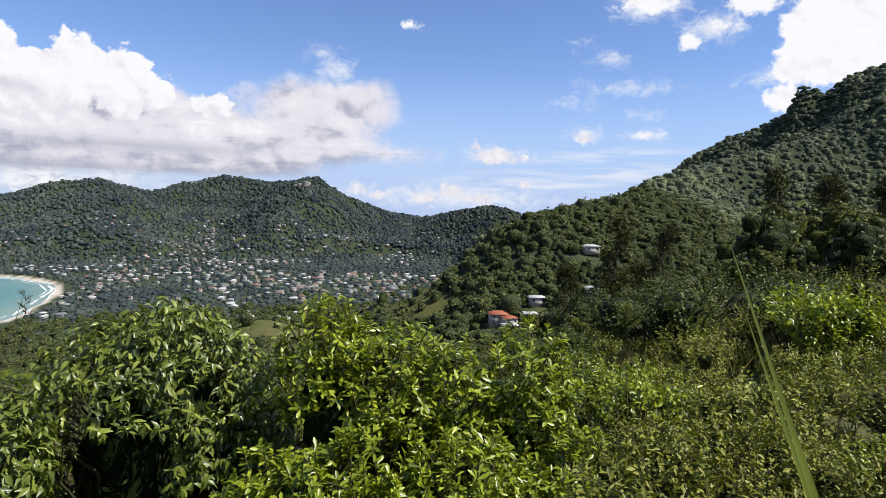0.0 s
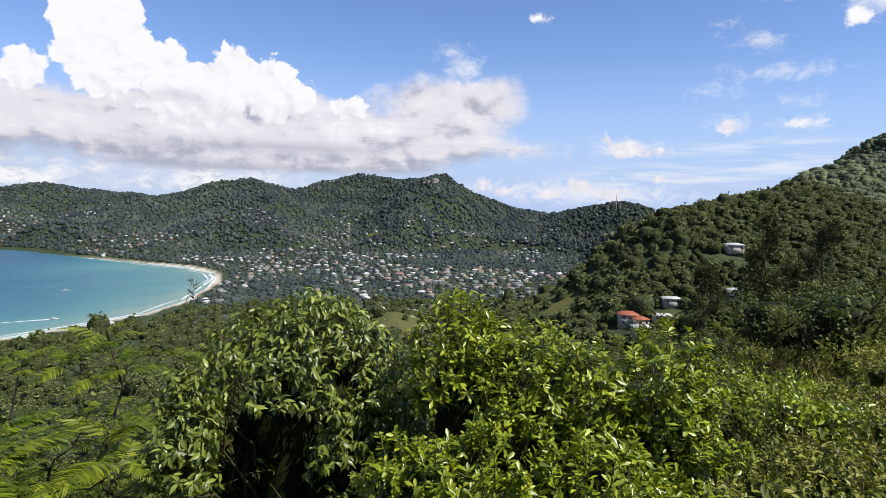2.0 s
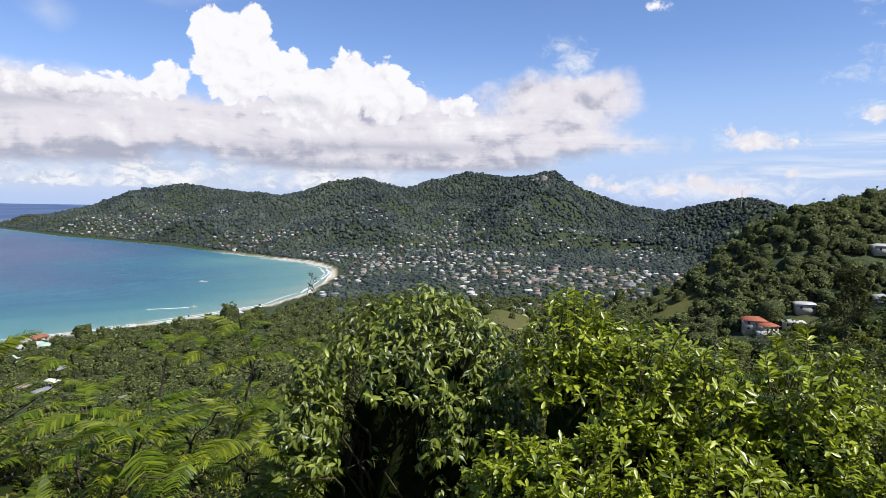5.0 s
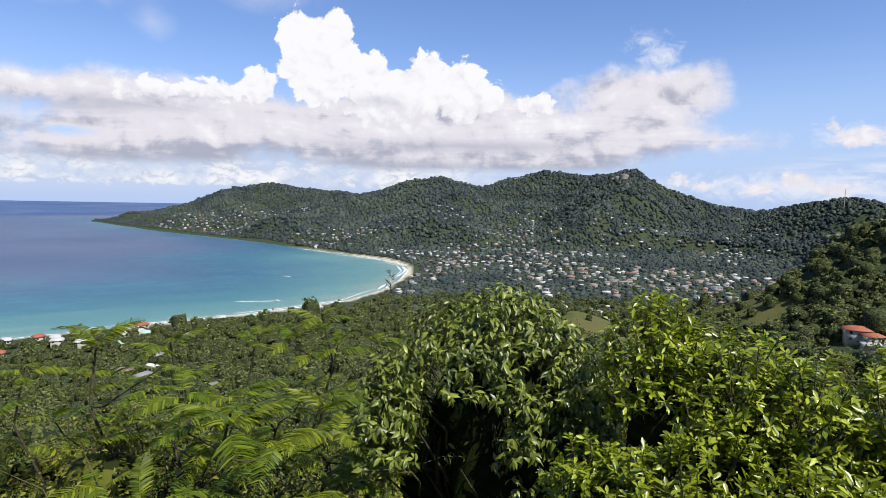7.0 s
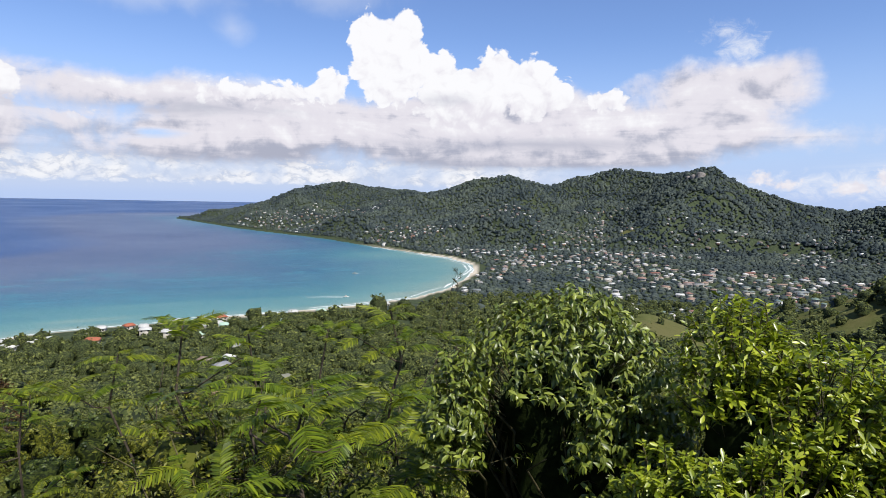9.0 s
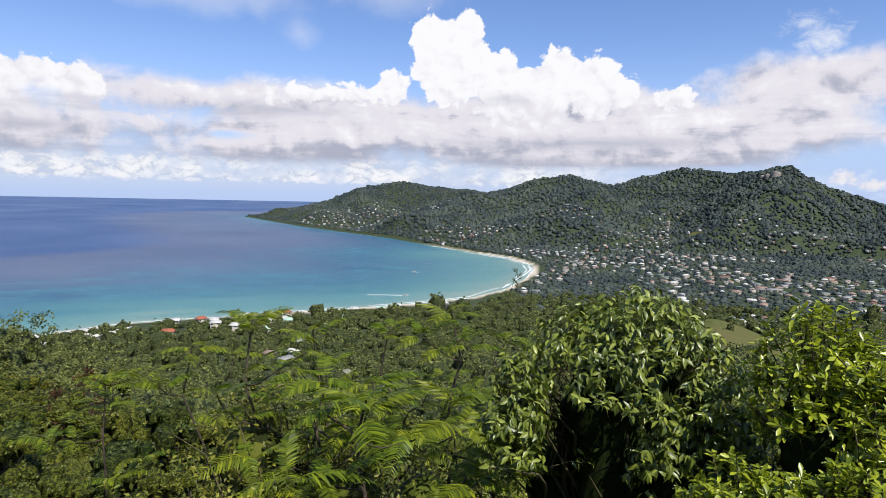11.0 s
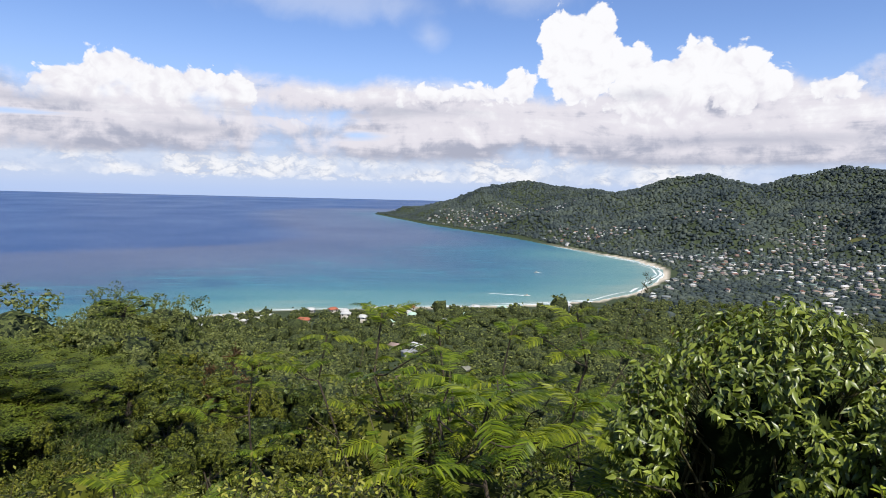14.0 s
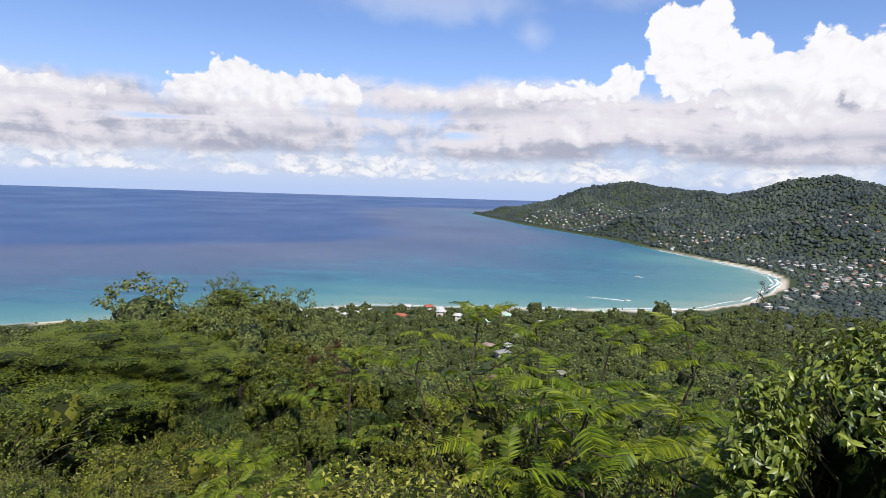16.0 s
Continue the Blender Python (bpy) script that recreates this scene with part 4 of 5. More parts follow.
def broadleaf_tree(seed, mat, tall=7.0, wide=3.0, tufts=112, leaves=16, card=0.098):
    """Trunk, limbs and a lumpy open crown of many leaves."""
    g = np.random.default_rng(seed)
    top = thing("broadleaf_tree", "", "tree")
    trunk = [tube(bough((0, 0, -1.5), (g.normal(0, 0.3), g.normal(0, 0.3), tall * 0.62), 0.0, 6, g), np.linspace(0.16, 0.07, 6), 6)]
    lobes = []
    for k in range(12):
        a, up = k * 2.4 + g.uniform(-0.4, 0.4), 0.22 + 0.72 * k / 11
        rad = wide * math.sqrt(max(0.05, 1 - (up - 0.4) ** 2 * 2.6)) * g.uniform(0.5, 0.8)
        c = np.array([rad * math.cos(a), rad * math.sin(a), tall * up - 0.6])
        lobes.append((c, g.uniform(0.28, 0.46) * wide))
        trunk.append(tube(bough((0, 0, tall * g.uniform(0.2, 0.5)), c, 0.08, 5, g), np.linspace(0.05, 0.015, 5), 3))
    lobes.append((np.array([0, 0, tall * 0.8]), wide * 0.5))
    V, F = pile(trunk)
    attach("trunk", mesh_of("tree_trunk", V, F, M_BARK, True), top)
    out, inner = [], []
    for c, r in lobes:
        # the leaves sit in tight tufts; the dark fill shows in the gaps between them
        n = max(4, tufts // len(lobes))
        D = unit(g.normal(0, 1, (n, 3)) + [0, 0, 0.40])
        mid = np.repeat(c + D * r * g.uniform(0.72, 1.02, (n, 1)) * [1, 1, 0.78], leaves, 0)
        E = unit(g.normal(0, 1, (len(mid), 3)) + np.repeat(D, leaves, 0) * 0.7 + [0, 0, 0.35])
        C = mid + E * 0.105 * wide * g.uniform(0.35, 1.0, (len(mid), 1)) * [1, 1, 0.7]
        v, f = cards_at(C, E + g.normal(0, 0.35, E.shape) + [0, 0, 0.35], card * g.uniform(0.6, 1.3, len(mid)), g)
        out.append((v, [f]))
        # added dome inside each bough, coloured dark as shade behind the tufts
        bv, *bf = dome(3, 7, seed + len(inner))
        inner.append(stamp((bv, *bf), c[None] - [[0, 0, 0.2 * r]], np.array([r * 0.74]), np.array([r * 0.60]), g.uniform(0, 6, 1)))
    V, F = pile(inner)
    attach("inner_crown", mesh_of("tree_shade_fill", V, F, M_BROAD_SHADE if mat is M_BROAD else M_DARKLEAF_SHADE, True), top)
    V, F = pile(out)
    attach("crown", mesh_of("tree_crown", V, F, mat), top)
    return top


def umbrella_tree(seed, tall=8.0, wide=4.5, tufts=15, leaves=12, card=0.12):
    """Spreading limbs that carry flat tiers of feathery foliage."""
    g = np.random.default_rng(seed)
    top = thing("umbrella_tree", "", "tree")
    wood, out = [tube(bough((0, 0, -1.5), (0.2, 0.1, tall * 0.75), 0, 6, g), np.linspace(0.2, 0.08, 6), 6)], []
    under = []
    for k in range(22):
        up = 0.45 + 0.55 * (k / 21)
        a = k * 2.4 + g.uniform(-0.4, 0.4)
        rad = wide * (1.05 - 0.75 * (up - 0.45)) * g.uniform(0.30, 0.98)
        c = np.array([rad * math.cos(a), rad * math.sin(a), tall * up])
        wood.append(tube(bough((0, 0, tall * up * 0.72), c, 0.06, 5, g), np.linspace(0.07, 0.015, 5), 4))
        r = wide * g.uniform(0.22, 0.40)
        q = g.uniform(0, 1, (tufts, 1)) ** 0.5 * r
        t = g.uniform(0, 6.28, (tufts, 1))
        mid = np.repeat(c + np.hstack([q * np.cos(t), q * np.sin(t) * 0.8, g.normal(0, 0.06, (tufts, 1)) - 0.16 * (q / r) ** 2 * r]), leaves, 0)
        C = mid + g.normal(0, 1, mid.shape) * [0.062 * wide, 0.062 * wide, 0.035]
        v, f = cards_at(C, np.array([0, 0, 1.0]) + g.normal(0, 0.24, C.shape), card * g.uniform(0.6, 1.3, len(C)), g)
        out.append((v, [f]))
        # added dark disc below each tier: the shaded underside put into the colour
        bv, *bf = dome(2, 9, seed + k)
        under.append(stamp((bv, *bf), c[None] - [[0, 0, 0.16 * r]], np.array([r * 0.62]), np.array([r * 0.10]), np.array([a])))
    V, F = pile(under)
    attach("inner_crown", mesh_of("umbrella_shade_fill", V, F, M_DARKLEAF_SHADE, True), top)
    V, F = pile(wood)
    attach("trunk", mesh_of("umbrella_trunk", V, F, M_BARK, True), top)
    V, F = pile(out)
    attach("crown", mesh_of("umbrella_crown", V, F, M_TIER), top)
    return top


def casuarina_tree(seed, tall=11.0, wide=2.6, count=2300, mat=None, length=0.42):
    """A ragged cone of drooping needle sprays."""
    g = np.random.default_rng(seed)
    top = thing("casuarina_tree", "", "tree")
    wood, P, D = [tube(bough((0, 0, -1.5), (g.normal(0, 0.2), 0, tall), 0, 8, g), np.linspace(0.15, 0.02, 8), 6)], [], []
    for k in range(34):
        up = g.uniform(0.18, 0.98)
        a = g.uniform(0, 6.28)
        reach = wide * (1.08 - up) ** 0.6 * g.uniform(0.5, 1.0)
        tip = np.array([reach * math.cos(a), reach * math.sin(a), tall * up + reach * 0.45])
        pts = bough((0, 0, tall * up * 0.95), tip, 0.05, 5, g)
        wood.append(tube(pts, np.linspace(0.035, 0.008, 5), 3))
        n = count // 34
        u = g.uniform(0.25, 1.05, (n, 1))
        P.append(np.array([0, 0, tall * up * 0.95]) + (tip - [0, 0, tall * up * 0.95]) * u + g.normal(0, 0.17, (n, 3)))
        D.append(unit(tip - [0, 0, tall * up]) * 0.6 + g.normal(0, 0.55, (n, 3)) + [0, 0, -0.15])
    P, D = np.concatenate(P), np.concatenate(D)
    V, F = pile(wood)
    attach("trunk", mesh_of("casuarina_trunk", V, F, M_BARK, True), top)
    V, F = leaves_at(NEEDLES, P, D, g.normal(0, 1, P.shape), length * g.uniform(0.6, 1.3, len(P)))
    attach("crown", mesh_of("casuarina_crown", V, F, mat or M_NEEDLE), top)
    return top


PROTOS = {
    "broad": [broadleaf_tree(900 + k, M_BROAD, t, w) for k, (t, w) in enumerate(((6.5, 2.8), (7.5, 3.2), (5.5, 2.6), (8.0, 2.8)))],
    "dark": [broadleaf_tree(920 + k, M_DARKLEAF, t, w) for k, (t, w) in enumerate(((7.0, 3.0), (6.0, 2.6)))],
    "tier": [umbrella_tree(940, 8.0, 4.2), umbrella_tree(941, 7.0, 5.0)],
    "canopy": [umbrella_tree(942, 7.5, 4.6, 42, 18, 0.052)],
    "pine": [casuarina_tree(950), casuarina_tree(951, 9.5, 2.2, 2000)],
    "rust": [casuarina_tree(960, 7.0, 1.5, 900, M_RUST, 0.4)],
}
WORDS = {"broad": "leafy green broadleaf tree on the slope below the lookout", "dark": "dark green glossy-leaved tree on the wooded slope",
         "canopy": "wide spreading umbrella tree with pale green flat-topped layers",
         "tier": "spreading umbrella-shaped tree with flat tiers of fine leaves", "pine": "tall wispy grey-green casuarina tree with drooping needles",
         "rust": "slender rusty-brown half-dead casuarina among green trees"}


def plant(kind, az, d, size, g, lift=0.0, group="slope trees"):
    proto = PROTOS[kind][int(g.integers(0, len(PROTOS[kind])))]
    p = on_ground(az, d)
    ob = copy_thing(proto, pose(p[0], p[1], p[2] + lift, g.uniform(-4, 4), g.uniform(-4, 4), g.uniform(0, 360)) @ Matrix.Diagonal((size, size, size * g.uniform(0.88, 1.12), 1)))
    return tagged(ob, WORDS[kind], "tree", group)


def slope_wood():
    g = np.random.default_rng(31)
    P = scatter(-42, 107, 17, 88, 3.4, 61)
    r = np.hypot(P[:, 0], P[:, 1])
    az = np.degrees(np.arctan2(-P[:, 0], P[:, 1]))
    order = np.argsort(r)
    kept = []
    for i in order:
        gap = 2.3 + r[i] * 0.020
        if all((P[i, 0] - q[0]) ** 2 + (P[i, 1] - q[1]) ** 2 > gap * gap for q in kept):
            kept.append(P[i])
            a, d = az[i], r[i]
            if a > 91 and d > 44:
                continue
            size = (0.42 + 0.50 * float(step(18, 55, d))) * g.uniform(0.8, 1.2)
            # the wood on the right is taller, the one on the left spur lower
            size *= 1.0 + 0.32 * float(step(-8, -14, a) * step(30, 45, d)) - 0.25 * float(step(80, 90, a))
            u = g.uniform()
            if a < -8 and 34 < d:
                kind = "pine" if u < 0.5 else ("dark" if u < 0.8 else "broad")
            elif 84 < a and 32 < d < 62:
                kind = "tier" if u < 0.75 else "broad"
            else:
                kind = "broad" if u < 0.68 else ("dark" if u < 0.88 else "tier")
            if kind == "pine" and a < -26:
                size *= 0.75
            if kind == "tier":
                size *= 0.85
            plant(kind, float(a), float(d), size, g)


slope_wood()


def big_tree(kind, n, az, d, wide, tall, turn):
    p = on_ground(az, d)
    ob = copy_thing(PROTOS[kind][n], pose(*p, 0, 0, turn) @ Matrix.Diagonal((wide, wide, tall, 1)))
    return tagged(ob, WORDS[kind], "tree", "slope trees")


# spreading crowns and the taller trees on the crest of the left spur
for row in (("canopy", 0, 97, 35, 1.0, 0.50, 10), ("canopy", 0, 101, 31, 0.9, 0.45, 60), ("canopy", 0, 95, 46, 1.5, 0.72, 110), ("canopy", 0, 100.5, 41, 1.25, 0.55, 80), ("canopy", 0, 89.5, 52, 1.25, 0.75, 150),
            ("canopy", 0, 91.5, 41, 1.0, 0.70, 220), ("canopy", 0, 96.5, 58, 1.6, 0.80, 300), ("canopy", 0, 86.5, 62, 1.1, 0.80, 20),
            ("tier", 0, 84.0, 112, 1.35, 1.3, 40),
            ("broad", 1, 81.5, 108, 1.3, 1.15, 0), ("broad", 3, 79, 112, 1.2, 1.1, 70), ("dark", 0, 86, 104, 1.2, 0.95, 20), ("broad", 0, 76.5, 104, 1.3, 1.1, 200),
            ("broad", 2, 90.5, 100, 1.6, 1.2, 33), ("dark", 1, 87, 100, 1.5, 1.1, 120), ("broad", 1, 95, 95, 1.4, 1.0, 300), ("broad", 3, 73, 98, 1.3, 1.2, 50), ("broad", 0, 85.4, 90, 1.1, 0.9, 10), ("dark", 0, 83.6, 94, 1.1, 0.9, 140), ("broad", 1, 87.6, 93, 1.1, 0.9, 250)):
    big_tree(*row)

# ---------------------------------------------------------------- single buildings, surf and boats


def facade(name, w, d, tall, roof, label, az, dist, yaw, rise=1.6, ridge=0.9, storeys=1, lift=0.5):
    ob = house(w, d, tall, rise, ridge, roof, storeys)
    p = on_plan(az, dist)
    ob.matrix_basis = pose(p[0], p[1], p[2] + lift, 0, 0, yaw)
    return tagged(ob, label, "house")


def on_plan(az, d):
    p = polar(az, d)
    p[2] = height(p[None, :2])[0]
    return p


# houses on the facing hill
facade("house", 17, 9, 3.4, M_ROOF_WHITE, "white-roofed villa on a terrace of the facing hill", -15.0, 392, 22, 1.5, 0.6, 1, 1.5)
facade("house", 11, 8, 3.4, M_ROOF_WHITE, "small pale-roofed villa high on the facing hill", -14.2, 436, 20, 1.4, 0.6, 1, 2)
facade("house", 10, 7, 3.2, M_ROOF_WHITE, "pale-roofed house half hidden in hillside trees", -9.3, 372, 15, 1.2, 0.7, 1, 1.2)
facade("house", 11, 8, 5.5, M_ROOF_RED, "orange-red roofed house in the trees of the hillside", -5.6, 352, 10, 2.0, 0.5, 2, 0.8)
facade("house", 8, 7, 3.2, M_ROOF_RED, "low brick-red roofed house beside its neighbour", -6.7, 348, 30, 1.5, 0.5, 1, 1.2)
facade("house", 9, 7, 3.0, M_ROOF_WHITE, "white flat-roofed house below the red roofs", -6.8, 335, 12, 1.0, 0.8, 1, 1.2)
facade("house", 10, 6, 3.0, M_ROOF_WHITE, "grey-white roofed house beside the red roofs", -8.6, 352, 5, 1.2, 0.8, 1, 1.2)
facade("house", 8, 5, 3.0, M_ROOF_WHITE, "small white-roofed house above the wooded valley", -28.6, 300, 10, 1.0, 0.8, 1, 24)
# buildings along the near beach
gb = np.random.default_rng(8)
for k in range(30):
    az = float(gb.uniform(42, 79))
    shore_d = [d for d in np.arange(380, 640, 4.0) if inland(polar(az, d)[None, :2])[0] > 22][-1]
    dist = shore_d - float(gb.uniform(0, 70))
    roof, word = ((M_ROOF_WHITE, "white-roofed beach house beside the palms"), (M_ROOF_RED, "red-roofed beach house among coastal trees"),
                  (M_ROOF_GREEN, "pale green roofed beach house above the sand"), (M_ROOF_WHITE, "long white hotel building close to the beach"))[int(gb.choice(4, p=(0.5, 0.2, 0.12, 0.18)))]
    tall = 5.2 if gb.uniform() < 0.2 else 2.9
    facade("house", float(gb.uniform(6, 11)), 6, tall, roof, word, az, dist, float(gb.uniform(40, 100)), 2.0, 0.7, 2 if tall > 5 else 1, 1.0)
for k in range(6):
    az, dist = float(gb.uniform(44, 60)), float(gb.uniform(300, 430))
    facade("house", float(gb.uniform(6, 9)), 5.5, 3.0, M_ROOF, "white-roofed house in the woods behind the beach", az, dist, float(gb.uniform(0, 180)), 1.8, 0.7, 1, 2.4)


def ribbon(points, widths, z, name, label, mat, seed):
    """A broken line of foam lying on the water along the given plan points."""
    g = np.random.default_rng(seed)
    Q = np.asarray(points, float)
    seg = np.linalg.norm(np.diff(Q, axis=0), axis=1)
    s = np.concatenate([[0], np.cumsum(seg)])
    u = np.arange(0, s[-1], 4.0)
    C = np.stack([np.interp(u, s, Q[:, 0]), np.interp(u, s, Q[:, 1])], 1)
    T = unit(np.gradient(C, axis=0))
    N = np.stack([-T[:, 1], T[:, 0]], 1)
    wob = vnoise(np.column_stack([u, 0 * u]), 35, seed) * 0.5 + vnoise(np.column_stack([u, 0 * u]), 9, seed + 1) * 0.3
    w = np.interp(u, s, widths) * np.clip(0.45 + 1.5 * wob, 0.0, 1.5)
    C = C + N * (vnoise(np.column_stack([u, 0 * u]), 60, seed + 3) * 3)[:, None]
    V = np.concatenate([np.column_stack([C + N * w[:, None], np.full(len(u), z)]), np.column_stack([C, np.full(len(u), z + 0.25)]), np.column_stack([C - N * w[:, None] * 0.6, np.full(len(u), z)])])
    n = len(u)
    i = np.arange(n - 1)
    keep = w[:-1] > 0.25
    i = i[keep]
    F = np.concatenate([np.stack([i, i + 1, n + i + 1, n + i], 1), np.stack([n + i, n + i + 1, 2 * n + i + 1, 2 * n + i], 1)])
    return tagged(attach(name, mesh_of(name, V, F, mat, True)), label, "surf", kind="stuff")


def offset(points, out):
    """The coast line moved out over the water."""
    Q = np.asarray(points, float)
    T = unit(np.gradient(Q, axis=0))
    return Q + np.stack([-T[:, 1], T[:, 0]], 1) * out


bay = COAST[2:19]
for k, (out, wide, a, b) in enumerate(((2, 2.4, 0, 13), (8, 3.4, 6, 13), (15, 1.8, 7, 12), (10, 1.8, 2, 7))):
    stretch = bay[a:b]
    ribbon(offset(stretch, out), [wide * 0.5] + [wide] * (len(stretch) - 2) + [wide * 0.3], 0.1, "surf", "white line of breaking surf along the beach", M_FOAM, 20 + k)


def boat(az, d, heading, length, trail):
    p = polar(az, d)
    top = thing("motor_boat", "small white motor boat on the bay with a wake", "boat", "", (p[0], p[1], 0.0), heading)
    prof = [(-0.5, 0.16), (-0.2, 0.19), (0.2, 0.16), (0.42, 0.07), (0.5, 0.004)]
    V = np.array([(y * length, sgn * w * length, zz) for y, w in prof for sgn, zz in ((-1, 0.9), (-0.6, -0.2), (0.6, -0.2), (1, 0.9))])
    F = np.array([(a * 4 + j, a * 4 + j + 1, a * 4 + j + 5, a * 4 + j + 4) for a in range(4) for j in range(3)] + [(a * 4 + 3, a * 4, a * 4 + 4, a * 4 + 7) for a in range(4)] + [(3, 2, 1, 0)])
    attach("hull", mesh_of("boat_hull", V, F, M_ROOF_WHITE, False), top)
    attach("cabin", mesh_of("boat_cabin", *box_arrays(-0.15 * length, 0.12 * length, -0.1 * length, 0.1 * length, 0.9, 2.1), M_WALL), top)
    back = np.array([math.cos(radians(heading)), math.sin(radians(heading))])
    pts = [p[:2] - back * s for s in np.linspace(length * 0.5, trail, 8)]
    ribbon(pts, np.linspace(1.8, 0.9, 8), 0.06, "boat_wake", "white foaming wake behind a boat", M_FOAM, int(d))


boat(45.6, 842, 224, 7, 40)
boat(46.4, 654, 44, 7, 62)
# bare granite near the main summit
for k, (az, d, s) in enumerate(((13.3, 1575, 13), (13.9, 1580, 9), (14.3, 1590, 7))):
    p = on_plan(az, d)
    V, *F = dome(3, 7, 80 + k)
    v, f = stamp((V, *F), np.array([[p[0], p[1], p[2] + 5]]), np.array([s * 1.0]), np.array([s * 0.7]), np.array([0.4 * k]))
    tagged(attach("rock", mesh_of("rock", v, f, M_ROCK)), "pale bare granite outcrop near the wooded summit", "rock", "summit rocks")
# radio mast on the low hill behind the town
p = on_plan(-4.1, 1490)
mast = thing("radio_mast", "thin red and white lattice radio mast on a wooded hill", "mast", "", p)
attach("pole", mesh_of("mast_pole", *pile([tube([(x, y, -2), (x * 0.3, y * 0.3, 38)], (0.35, 0.2), 4) for x, y in ((0.9, 0.9), (-0.9, 0.9), (0, -1.1))]), M_ROOF_WHITE), mast)
for z in (8, 18, 28):
    attach("brace", mesh_of("mast_brace", *box_arrays(-0.7, 0.7, -0.7, 0.7, z, z + 1.2), M_ROOF_RED), mast)

# ---------------------------------------------------------------- bushes at the lookout
LEAF_CINNAMON = [mesh_of("cinnamon_leaf", *blade_template([(0, 0.01), (0.22, 0.14 + k), (0.5, 0.20 + k), (0.78, 0.12), (1.0, 0.008)], 0.35, 0.3 + 3 * k), M_CINNAMON) for k in (0.0, 0.03, -0.02)]
LEAF_SPOON = [mesh_of("spoon_leaf", *blade_template([(0, 0.015), (0.35, 0.11), (0.68, 0.19 + k), (0.9, 0.14), (1.0, 0.03)], 0.30, 0.1 + 2 * k), M_BUSH) for k in (0.0, 0.03, -0.02)]


def lump_points(g, n, centre, radii, low=-0.35, lobes=12):
    """Points over the upper skin of a lumpy ellipsoid, with their outward ways."""
    knob = unit(g.normal(0, 1, (lobes, 3)) + [0, 0, 0.3])
    D = unit(g.normal(0, 1, (n * 3, 3)))
    D = D[D[:, 2] > low][:n]
    swell = 0.70 + 0.40 * np.clip((D @ knob.T).max(1) * 3.0 - 1.9, 0, 1)
    P = np.asarray(centre) + D * swell[:, None] * np.asarray(radii) * (g.uniform(0.25, 1, (len(D), 1)) ** 0.22)
    return P, D


def shoot_leaves(g, tips, ways, count, length, spread, droop, size):
    """Leaves set alternately along short shoots that end at the tips."""
    n = len(tips)
    u = np.tile(np.linspace(0.0, 1.0, count), n)[:, None]
    P = np.repeat(tips, count, 0) - np.repeat(ways, count, 0) * u * length
    W = np.repeat(ways, count, 0)
    side = unit(np.cross(W, g.normal(0, 1, W.shape)))
    D = unit(W * (1 - spread) + side * spread + g.normal(0, 0.16, W.shape) - np.array([0, 0, 1.0]) * droop)
    N = unit(W * 0.5 + g.normal(0, 0.55, W.shape) + [0, 0, 0.8])
    return P, D, N, size * g.uniform(0.7, 1.2, len(P))


